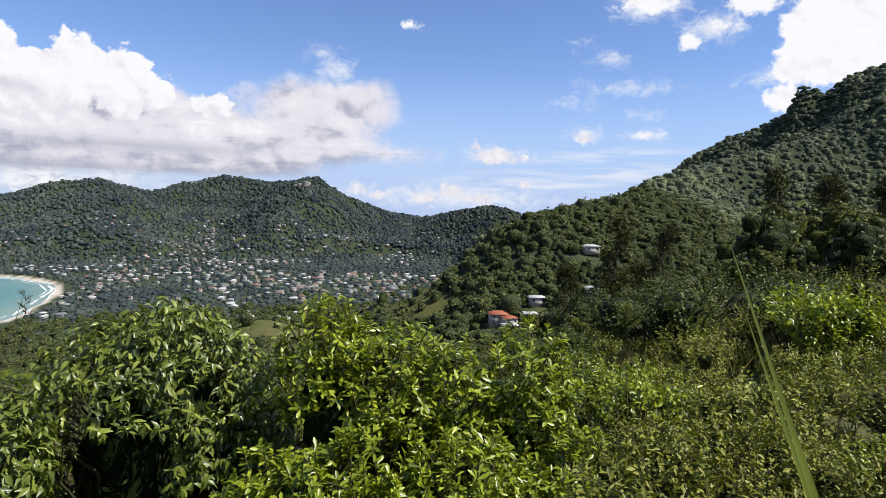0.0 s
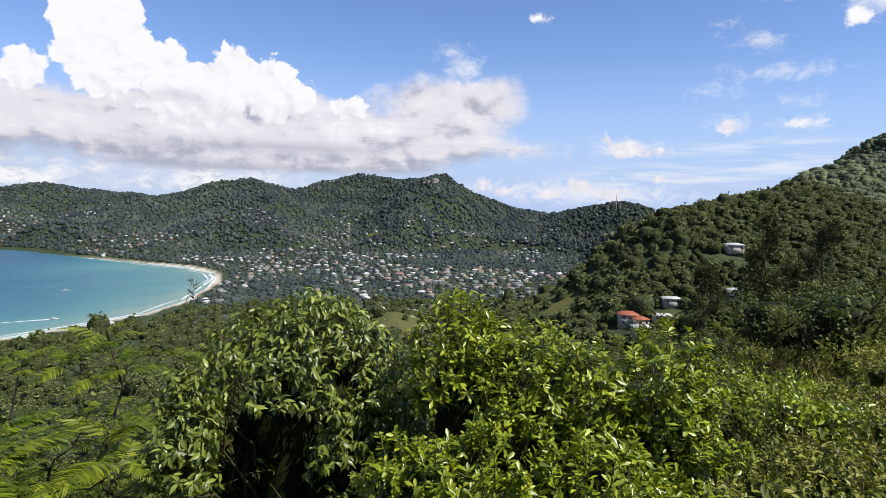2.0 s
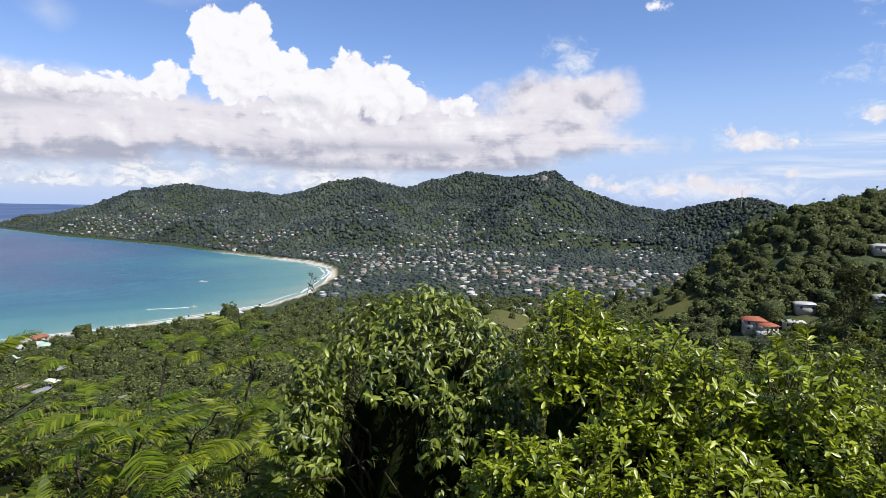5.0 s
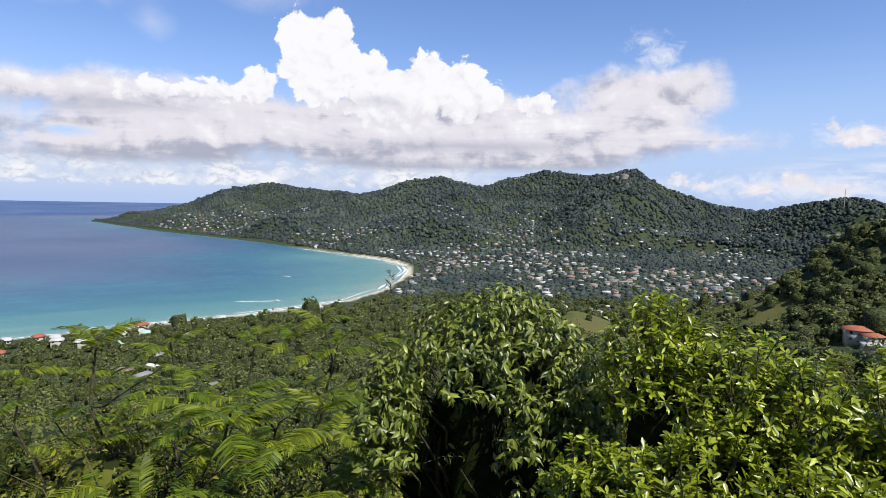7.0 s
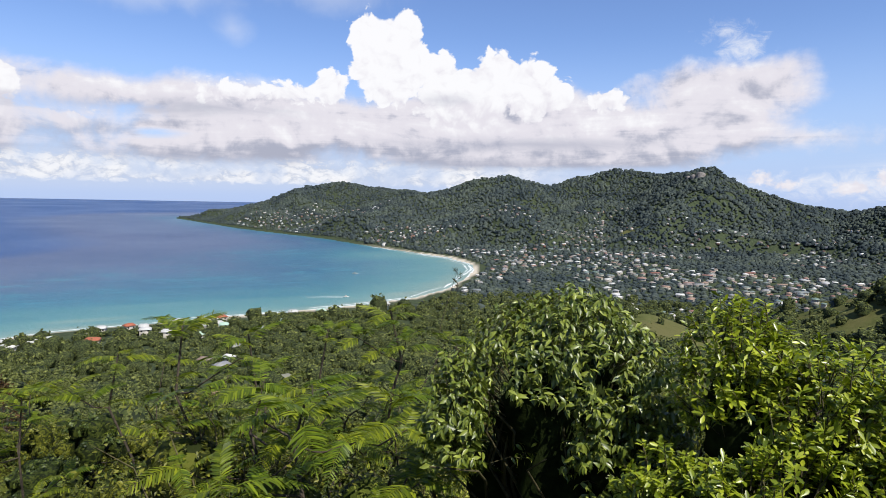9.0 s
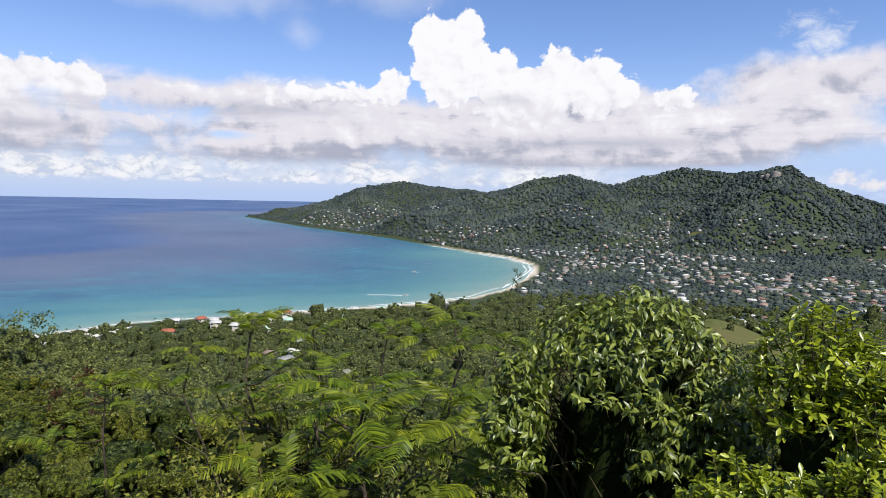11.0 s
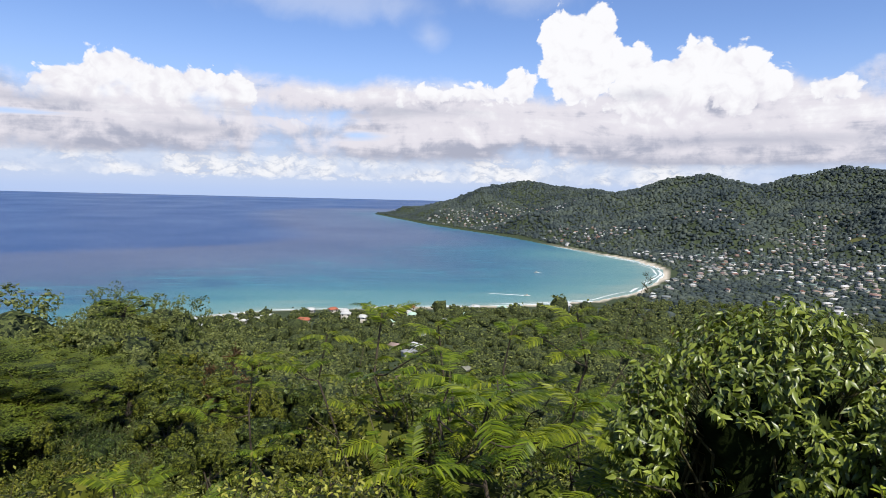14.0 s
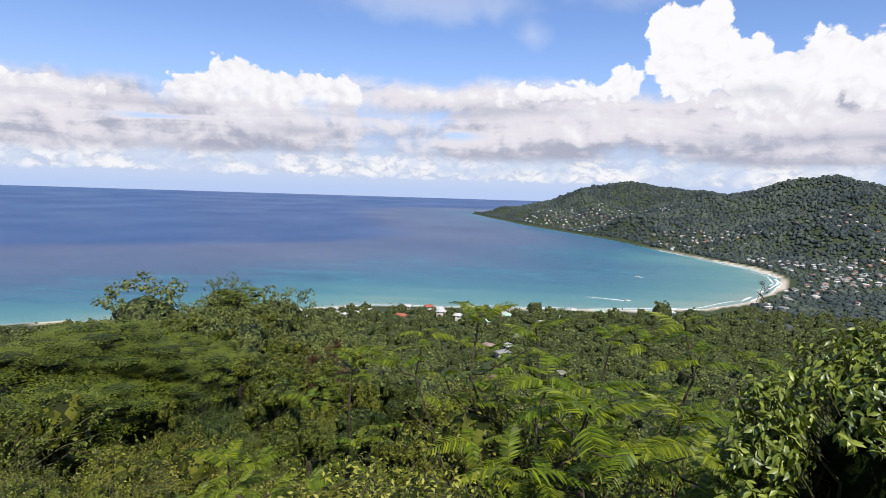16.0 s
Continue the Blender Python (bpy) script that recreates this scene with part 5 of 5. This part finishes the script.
def cinnamon_bush():
    """A rounded bush of glossy drooping leaves."""
    g = np.random.default_rng(71)
    base = on_ground(29, 4.75)
    top = thing("cinnamon_bush", "rounded bush of glossy drooping dark green leaves on the bank", "bush", "", base)
    lumps = [((26.2, 4.65), 118.42, (0.90, 0.80, 0.84), 1000), ((20.8, 4.5), 118.12, (0.60, 0.6, 0.62), 260), ((32.6, 4.75), 118.1, (0.62, 0.6, 0.66), 190),
             ((18.8, 4.3), 117.55, (0.55, 0.5, 0.6), 190), ((37.6, 4.1), 118.3, (0.30, 0.34, 0.55), 200), ((40.5, 4.0), 117.4, (0.42, 0.42, 0.42), 120), ((30, 4.9), 117.5, (0.9, 0.7, 0.6), 160)]
    T, W = [], []
    wood = []
    for (az, d), z, radii, n in lumps:
        c = polar(az, d, z) - base
        t, w = lump_points(g, n, c, radii)
        T.append(t)
        W.append(unit(w + [0, 0, 0.35]))
        for k in range(9 if az < 35 else 2):
            q = t[int(g.integers(0, len(t)))]
            wood.append(tube(bough((g.normal(0, 0.12), g.normal(0, 0.12), -0.3), q, 0.12, 6, g), np.linspace(0.022, 0.005, 6), 5))
    T, W = np.concatenate(T), np.concatenate(W)
    # the lower side away from the sun is an open, nearly leafless hollow; the dark core shows in it as shade
    Q = T + base
    side, low = np.degrees(np.arctan2(-Q[:, 0], Q[:, 1])), Q[:, 2] < 118.60
    hollow = low & (side > 26.2) & (side < 34.2)
    T = np.where(hollow[:, None], T + [0.22, 0.30, -0.10], T)
    bare = hollow & (g.uniform(0, 1, len(T)) < 0.80)
    T, W = T[~bare], W[~bare]
    for q, way in zip(T[::2], W[::2]):
        wood.append(tube([q - way * 0.30 - [0, 0, 0.06], q - way * 0.15, q], (0.004, 0.003, 0.002), 3))
    V, F = pile(wood)
    tagged(attach("branchwork", mesh_of("cinnamon_branches", V, F, M_TWIG, True), top), kind="stuff")
    P, D, N, size = shoot_leaves(g, T, W, 9, 0.14, 0.62, 0.50, 0.068)
    # the outermost leaves on the lookout's side stay single
    pick = np.argsort((P + base - np.array([0, 0, 120.0])) @ np.array([0.2, 0.8, -0.35]))[:900:3][:290]
    rest = np.ones(len(P), bool)
    rest[pick] = False
    V, F = leaves_at(CINNAMON_LEAF, P[rest], D[rest], N[rest], size[rest])
    # added dark domes behind the leaves and the hollow, coloured as deep shade
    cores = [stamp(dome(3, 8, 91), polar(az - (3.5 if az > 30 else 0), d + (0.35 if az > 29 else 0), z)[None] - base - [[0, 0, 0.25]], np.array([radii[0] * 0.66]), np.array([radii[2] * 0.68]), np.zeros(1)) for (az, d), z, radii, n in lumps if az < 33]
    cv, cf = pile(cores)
    tagged(attach("inner_foliage", mesh_of("cinnamon_shade_core", cv, cf, M_SHADE_CORE, True), top), kind="stuff")
    tagged(attach("foliage", mesh_of("cinnamon_foliage", V, F, M_CINNAMON, True), top), kind="stuff")
    leaf_parts(top, LEAF_CINNAMON, P[pick], D[pick], N[pick], size[pick])


def fresh_bush():
    """A taller bush of upright shoots with spoon-shaped bright leaves."""
    g = np.random.default_rng(72)
    base = on_ground(4, 4.0)
    top = thing("green_bush", "bright yellow-green bush with upright shoots of spoon-shaped leaves", "bush", "", base)
    lumps = [(10.8, 3.95, 118.86, 0.40, 0.50, 85), (4.5, 3.9, 118.68, 0.42, 0.50, 85), (-1, 3.9, 118.62, 0.40, 0.46, 75), (-8.5, 4.1, 118.66, 0.42, 0.46, 90), (8, 3.35, 118.25, 0.50, 0.52, 120),
             (-3, 3.3, 118.2, 0.50, 0.50, 110), (16.5, 3.5, 118.15, 0.34, 0.42, 75), (-13, 3.6, 118.2, 0.45, 0.45, 90), (19, 3.15, 117.95, 0.34, 0.36, 70), (2, 2.95, 117.85, 0.55, 0.45, 100),
             (12, 3.0, 117.9, 0.42, 0.42, 80), (-10, 3.05, 117.8, 0.45, 0.45, 80), (-16, 3.2, 117.75, 0.45, 0.4, 70), (9.5, 3.15, 118.05, 0.42, 0.48, 110), (13, 3.3, 118.15, 0.36, 0.45, 80)]
    T, W, wood = [], [], []
    for az, d, z, r, h, n in lumps:
        c = polar(az, d, z) - base
        t, w = lump_points(g, int(n * (2.4 if z > 118.5 else (1.9 if z > 118.0 else 0.95))), c, (r, r, h), -0.5, 8)
        w = unit(w * 0.8 + [0, 0, 0.65] + g.normal(0, 0.2, w.shape))
        if z > 118.5:
            # leading shoots stand clear of the crown
            lead = np.argsort(-t[:, 2])[:14]
            t[lead] += w[lead] * g.uniform(0.0, 0.09, (14, 1))
        T.append(t)
        W.append(w)
        for k in range(6):
            q = t[int(g.integers(0, len(t)))]
            wood.append(tube(bough((g.normal(0, 0.15), g.normal(0, 0.15), -0.3), q, 0.06, 6, g), np.linspace(0.018, 0.004, 6), 5))
        for q, way in zip(t, w):
            wood.append(tube([q - way * 0.20, q - way * 0.10, q], (0.005, 0.004, 0.002), 3))
    T, W = np.concatenate(T), np.concatenate(W)
    V, F = pile(wood)
    tagged(attach("branchwork", mesh_of("bush_branches", V, F, M_TWIG, True), top), kind="stuff")
    P, D, N, size = shoot_leaves(g, T, W, 15, 0.11, 0.68, 0.0, 0.061)
    pick = np.argsort((P + base - np.array([0, 0, 120.0])) @ np.array([0.0, 0.8, -0.45]))[:900:3][:290]
    rest = np.ones(len(P), bool)
    rest[pick] = False
    V, F = leaves_at(SPOON_LEAF, P[rest], D[rest], N[rest], size[rest], 1.0)
    # added near-black domes that make the gaps between shoots look shaded
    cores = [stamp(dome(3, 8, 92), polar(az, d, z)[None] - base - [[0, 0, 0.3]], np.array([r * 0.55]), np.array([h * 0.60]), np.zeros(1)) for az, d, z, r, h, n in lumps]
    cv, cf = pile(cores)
    tagged(attach("inner_foliage", mesh_of("bush_shade_core", cv, cf, M_SHADE_CORE, True), top), kind="stuff")
    tagged(attach("foliage", mesh_of("bush_foliage", V, F, M_BUSH, True), top), kind="stuff")
    leaf_parts(top, LEAF_SPOON, P[pick], D[pick], N[pick], size[pick])


def shrub(seed, mat, name, r=0.5, h=0.5, shoots=150, count=9, size=0.042, template=None, core=0.16):
    """A low scrubby bush of small leaves, ready to be copied; it stands on its origin."""
    g = np.random.default_rng(seed)
    top = thing(name, "", "shrub")
    T, W, wood, mids = [], [], [], []
    for k in range(4):
        c = (g.normal(0, 0.45 * r), g.normal(0, 0.45 * r), h * g.uniform(0.45, 0.8))
        mids.append(c)
        t, w = lump_points(g, shoots // 4, c, (r * 0.6, r * 0.6, h * 0.5), -0.6, 5)
        T.append(t)
        W.append(unit(w * 0.7 + [0, 0, 0.6]))
        for q in t[::6]:
            wood.append(tube(bough((g.normal(0, 0.05), g.normal(0, 0.05), -0.15), q, 0.08, 5, g), np.linspace(0.010 * r / 0.5, 0.002, 5), 3))
    V, F = pile(wood)
    tagged(attach("branchwork", mesh_of("shrub_branches", V, F, M_TWIG, True), top), kind="stuff")
    # filler dome in each lump, its leaf tones darkened for inner shade
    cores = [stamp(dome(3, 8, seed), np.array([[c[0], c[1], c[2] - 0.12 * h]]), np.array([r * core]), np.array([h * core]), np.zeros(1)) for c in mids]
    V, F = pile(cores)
    tagged(attach("inner_foliage", mesh_of("shrub_shade_core", V, F, M_BROAD_SHADE if mat is M_BROAD else (M_DARKLEAF_SHADE if mat is M_DARKLEAF else M_SCRUB_SHADE), True), top), kind="stuff")
    P, D, N, s = shoot_leaves(g, np.concatenate(T), np.concatenate(W), count, 0.4 * r, 0.55, 0.1, size)
    V, F = leaves_at(template or SMALL_LEAF, P, D, N, s)
    attach("foliage", mesh_of("shrub_foliage", V, F, mat), top)
    return top


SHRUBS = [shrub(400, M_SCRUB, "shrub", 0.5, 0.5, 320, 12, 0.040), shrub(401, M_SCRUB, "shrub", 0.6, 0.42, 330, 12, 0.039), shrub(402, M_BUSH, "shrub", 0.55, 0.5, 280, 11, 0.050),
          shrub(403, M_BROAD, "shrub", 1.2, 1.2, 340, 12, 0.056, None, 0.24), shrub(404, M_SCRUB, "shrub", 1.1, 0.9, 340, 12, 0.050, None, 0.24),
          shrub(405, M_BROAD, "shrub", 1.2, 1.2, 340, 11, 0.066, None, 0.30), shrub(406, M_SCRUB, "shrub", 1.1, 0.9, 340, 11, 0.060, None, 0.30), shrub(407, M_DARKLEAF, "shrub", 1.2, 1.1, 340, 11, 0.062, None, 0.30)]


def set_shrub(k, az, d, size, g, label):
    p = on_ground(az, d)
    ob = copy_thing(SHRUBS[k], pose(*p, 0, 0, g.uniform(0, 360)) @ Matrix.Diagonal((size, size, size, 1)))
    return tagged(ob, label, "shrub", "scrub on the bank")


def scrub():
    g = np.random.default_rng(73)
    # the bank to the right, scrub with dry stalks
    n = 0
    for d in (3.1, 3.7, 4.4, 5.2, 6.1, 7.2, 8.6, 10.5, 13.0, 16.0, 20.0, 25.0):
        az = -41.0
        while az < (-13 + min(d - 3, 5) * 1.2 if d < 10 else -30):
            k = int(g.choice([0, 1, 2, 4], p=(0.34, 0.28, 0.30, 0.08) if az < -22 else (0.10, 0.12, 0.70, 0.08))) if d < 9 else int(g.choice([5, 6], p=(0.5, 0.5)))
            size = g.uniform(0.75, 1.15) * ((0.7 if d < 12 else 1.0) if k > 2 else 1.0)
            set_shrub(k, az, d + g.uniform(-0.3, 0.3), size, g, "low yellow-green scrub bush with small leaves on the dry bank" if k != 2 else "low bright green shrub on the dry bank")
            az += math.degrees(0.78 / d) * (1.5 if k > 2 else 1.0) * g.uniform(0.85, 1.2)
            n += 1
    # darker bushes behind the scrub
    for d in (9.5, 11.5, 14.0, 17.0, 21.0):
        for az in np.arange(-31, -5, math.degrees(1.7 / d)):
            set_shrub(7, float(az + g.uniform(-1, 1)), d + g.uniform(-0.6, 0.6), g.uniform(0.7, 1.1) * (0.8 + d * 0.02), g, "dark green bush crowding the slope behind the scrub")
            n += 1
    # the steep bank ahead and to the left, below the bushes
    for d in (6.0, 8.0, 10.5, 13.5, 17.0, 21.0):
        az = -12.0
        while az < 106:
            if -9 < az < 34 and d < 14:
                az += 3.0
                continue
            k = int(g.choice([3, 4], p=(0.7, 0.3))) if d < 12 else int(g.choice([5, 6], p=(0.75, 0.25)))
            size = g.uniform(0.9, 1.5) * (0.8 + d * 0.035) * (0.55 if az < 22 else 1.0) * (0.42 if az > 58 and d < 16 else 1.0)
            set_shrub(k, az, d + g.uniform(-0.8, 0.8), size, g, "tangled green shrub on the steep bank below the lookout")
            az += math.degrees(1.9 * max(size, 0.6) / d) * g.uniform(0.8, 1.2)
            n += 1
    # low growth at the foot of the bushes
    for az in np.arange(-10, 100, 9.0):
        if -9 < az < 45:
            continue
        set_shrub(int(g.choice([1, 2, 4])), az, g.uniform(2.9, 3.6), g.uniform(0.7, 1.0), g, "low leafy undergrowth at the edge of the lookout")
        n += 1
    for az, d, size in ((-32.2, 8.6, 1.35), (-34.4, 7.8, 1.5), (-36.8, 8.4, 1.5)):
        set_shrub(2, az, d, size, g, "tall bright yellow-green shrub standing above the scrub")
    for d in (22.0, 26.0, 30.0, 34.0):
        for az in np.arange(78, 96, math.degrees(2.6 / d)):
            set_shrub(5, float(az + g.uniform(-1, 1)), d + g.uniform(-1, 1), g.uniform(1.2, 1.7), g, "tangled green shrub beneath the spreading trees")
    for d in (36.0, 39.0, 42.0, 46.0):
        for az in np.arange(76, 93, math.degrees(2.9 / d)):
            set_shrub(int(g.choice([5, 7])), float(az + g.uniform(-1, 1)), d + g.uniform(-1, 1), g.uniform(1.5, 2.1), g, "dense green shrub filling a gap in the wood")


def feather_leaf(seed, pairs=20):
    """A long leaf with two rows of soft narrow leaflets, along +y from 0 to 1, arching down."""
    g = np.random.default_rng(seed)

    def arc(u):
        return np.array([0.0, u, 0.12 * math.sin(u * 2.2) - 0.30 * u * u])

    chunks = [tube([arc(u) for u in np.linspace(0, 1, 8)], np.linspace(0.010, 0.003, 8), 3)]
    strip = blade_template([(0, 0.04), (0.35, 0.080), (0.75, 0.065), (1.0, 0.010)], 0.35, 0.22)
    P, D, N, S = [], [], [], []
    for i in range(pairs):
        u = 0.14 + 0.86 * i / (pairs - 1)
        reach = 0.27 * math.sin(math.pi * (0.22 + 0.68 * u)) * g.uniform(0.88, 1.1)
        for side in (-1, 1):
            P.append(arc(u))
            D.append((side * 0.86, 0.50, -0.10 + g.normal(0, 0.10)))
            N.append((g.normal(0, 0.18), g.normal(0, 0.18), 1.0))
            S.append(reach)
    P.append(arc(1.0))
    D.append((0, 1, -0.5))
    N.append((0, 0, 1))
    S.append(0.10)
    chunks.append(leaves_at(strip, np.array(P), np.array(D, float), np.array(N, float), np.array(S)))
    V, F = pile(chunks)
    return mesh_of("feather_leaf", V, F, M_FERN)


FEATHERS = [feather_leaf(500), feather_leaf(501, 18), feather_leaf(502, 22)]


def feather_sapling(az, d, crown_z, leaf=0.5, boughs=5, seed=0, per=6):
    """A slim young tree with rosettes of feathery leaves at the ends of its boughs."""
    g = np.random.default_rng(seed)
    base = on_ground(az, d)
    top = thing("feathery_sapling", "slim young tree with feathery fern-like green leaves on the bank", "sapling", "feathery saplings", base)
    tall = crown_z - base[2]
    wood, ends = [], []
    stem = bough((0, 0, -0.4), (g.normal(0, 0.1), g.normal(0, 0.1), tall - leaf * 0.25), 0, 7, g)
    wood.append(tube(stem, np.linspace(0.030, 0.010, 7), 6))
    ends.append((stem[-1], np.array([0, 0, 1.0])))
    for k in range(boughs):
        a = k * 2.4 + g.uniform(-0.5, 0.5)
        s = stem[int(g.integers(3, 6))]
        e = s + np.array([math.cos(a), math.sin(a), 0]) * g.uniform(0.5, 1.0) * leaf * 1.9 + [0, 0, g.uniform(0.35, 0.9) * (tall - leaf * 0.4 - s[2])]
        wood.append(tube(bough(s, e, -0.08, 5, g), np.linspace(0.011, 0.005, 5), 5))
        ends.append((s + (e - s) * 0.55, unit(e - s)))
        ends.append((e, unit(e - s)))
    V, F = pile(wood)
    attach("stem", mesh_of("sapling_stem", V, F, M_BARK, True), top)
    for e, way in ends:
        for k in range(per if way[2] > 0.99 else 4):
            a = k * 2.4 + g.uniform(-0.3, 0.3)
            out = np.array([math.cos(a), math.sin(a), g.uniform(-0.35, 0.55)])
            D = unit(out + way * 0.35)[None]
            leaf_parts(top, [FEATHERS[int(g.integers(0, 3))]], (e - way * 0.03 * k)[None], D, np.array([[0, 0, 1.0]]) + g.normal(0, 0.15, (1, 3)), [leaf * g.uniform(0.75, 1.15) * (0.7 if k < 2 else 1)])


def feather_grove():
    rows = [(51.5, 4.3, 118.55, 0.52, 5), (62.4, 6.6, 118.70, 0.46, 3), (56.5, 7.2, 118.40, 0.44, 3), (48.5, 7.6, 118.30, 0.46, 4), (42.0, 6.8, 118.70, 0.46, 4),
            (66.5, 8.6, 118.0, 0.48, 3), (44.5, 5.2, 118.25, 0.48, 4), (39.0, 4.9, 118.0, 0.42, 3), (56.0, 5.6, 118.25, 0.5, 4), (74, 9.5, 117.3, 0.5, 4), (87, 6.2, 117.35, 0.45, 4), (60, 4.6, 117.6, 0.45, 4)]
    for k, (az, d, z, leaf, n) in enumerate(rows):
        feather_sapling(az, d, z, leaf, n, 600 + k)


def needle_sapling(az, d, crown_z, seed, mat, wide=0.5):
    """A thin young casuarina with a sparse leader."""
    g = np.random.default_rng(seed)
    base = on_ground(az, d)
    top = thing("casuarina_sapling", "thin wispy young casuarina with a bare pointed leader", "sapling", "", base)
    tall = crown_z - base[2]
    stem = bough((0, 0, -0.5), (0.05, 0, tall), 0, 9, g)
    wood = [tube(stem, np.linspace(0.035, 0.004, 9), 5)]
    P, D = [], []
    for k in range(60):
        u = g.uniform(0.25, 0.99) ** 0.8
        s = stem[0] + (stem[-1] - stem[0]) * u
        a = g.uniform(0, 6.28)
        reach = wide * (1.06 - u) ** 0.55 * g.uniform(0.4, 1)
        e = s + np.array([math.cos(a) * reach, math.sin(a) * reach, reach * 0.9])
        wood.append(tube([s, (s + e) / 2 + [0, 0, 0.02], e], (0.006, 0.004, 0.002), 3))
        n = 26
        q = g.uniform(0.2, 1.1, (n, 1))
        P.append(s + (e - s) * q)
        D.append(unit(e - s) + g.normal(0, 0.5, (n, 3)))
    V, F = pile(wood)
    attach("stem", mesh_of("needle_stem", V, F, M_BARK, True), top)
    P, D = np.concatenate(P), np.concatenate(D)
    V, F = leaves_at(blade_template([(0, 0.02), (0.5, 0.03), (1, 0.004)], 0.3, 0.2), P, D, g.normal(0, 1, P.shape), 0.085 * g.uniform(0.6, 1.3, len(P)))
    tagged(attach("needle_spray", mesh_of("needle_foliage", V, F, mat), top), kind="stuff")


def grasses():
    """Dry and green grass standing in the scrub of the bank."""
    g = np.random.default_rng(74)
    for mat, n, tall, name, label in ((M_DRY, 3200, 0.36, "dry_grass", "dry straw-coloured grass stalks in the scrub"), (M_GRASS, 4200, 0.32, "green_grass", "green grass growing through the scrub on the bank")):
        d = np.sqrt(g.uniform(2.6 ** 2, 11 ** 2, n))
        az = np.where(g.uniform(0, 1, n) < 0.75, g.uniform(-42, -9, n), g.uniform(-9, 106, n))
        P = np.stack([-d * np.sin(np.radians(az)), d * np.cos(np.radians(az))], 1)
        clump = fbm(P, 1.4, 2, 90 if mat is M_DRY else 91) > (0.05 if mat is M_DRY else -0.15)
        P = P[clump]
        P = np.column_stack([P, height(P) - 0.03])
        D = np.array([0, 0, 1.0]) + g.normal(0, 0.28, P.shape)
        V, F = leaves_at(LONG_BLADE, P, D, g.normal(0, 1, P.shape), tall * g.uniform(0.6, 1.5, len(P)), 0.8)
        tagged(attach(name, mesh_of(name, V, F, mat), None, label), category="grass", kind="stuff")


def tall_grass():
    """Long reed-like blades close to the lookout, leaning over."""
    g = np.random.default_rng(75)
    base = on_ground(-56.0, 1.15)
    top = thing("tall_grass", "tuft of long arching green grass blades beside the lookout", "grass", "", base)
    strip = blade_template([(0, 0.006), (0.2, 0.0105), (0.5, 0.010), (0.75, 0.006), (1.0, 0.0005)], 0.5, 0.03)
    for az, d, z, turn in ((-29.0, 1.22, 119.99, 0.3), (-29.4, 1.26, 119.86, 0.9), (-29.0, 1.15, 119.45, 1.6), (-36, 1.0, 119.35, 0.2), (-31, 1.4, 119.2, 2.2)):
        tip = polar(az, d, z) - base
        P = np.array([[g.normal(0, 0.012), g.normal(0, 0.012), -0.04]])
        V, F = leaves_at(strip, P, unit(tip)[None], np.array([[0.3 + 0.2 * math.cos(turn), -1.0, 0.4]]), np.linalg.norm(tip))
        attach("blade", mesh_of("grass_blade", V, F, M_GRASS), top)


cinnamon_bush()
fresh_bush()
scrub()
feather_grove()
gg = np.random.default_rng(76)
needle_sapling(36.0, 15.0, 118.05, 801, M_NEEDLE, 0.45)
needle_sapling(33.2, 13.0, 117.0, 802, M_RUST, 0.6)
plant("rust", 74.5, 62, 1.35, gg)
plant("rust", 77, 66, 1.0, gg)
# young trees on the near right slope
for az, d, size in ((-29.8, 15.5, 0.28), (-31.5, 14.5, 0.25), (-27.6, 17, 0.26)):
    plant("broad", az, d, size, gg)
for az, d, size in ((-19.5, 60, 1.15), (-21.0, 64, 1.2), (-17.8, 62, 1.05), (-23.2, 70, 1.1), (-18.6, 54, 0.9), (-22.2, 56, 0.9), (-16.2, 70, 1.0), (-34, 60, 1.15), (-36.5, 55, 1.1), (-38.5, 58, 1.2)):
    plant("pine", az, d, size, gg)
for az, d, size in ((-25.5, 78, 0.95), (-28, 74, 0.9)):
    plant("tier", az, d, size, gg)
tall_grass()
grasses()

# the patterns that the copies were made from are not part of the place
for proto in [*HOUSES, *SHRUBS, *(p for row in PROTOS.values() for p in row)]:
    for ob in [*proto.children_recursive, proto]:
        bpy.data.objects.remove(ob)
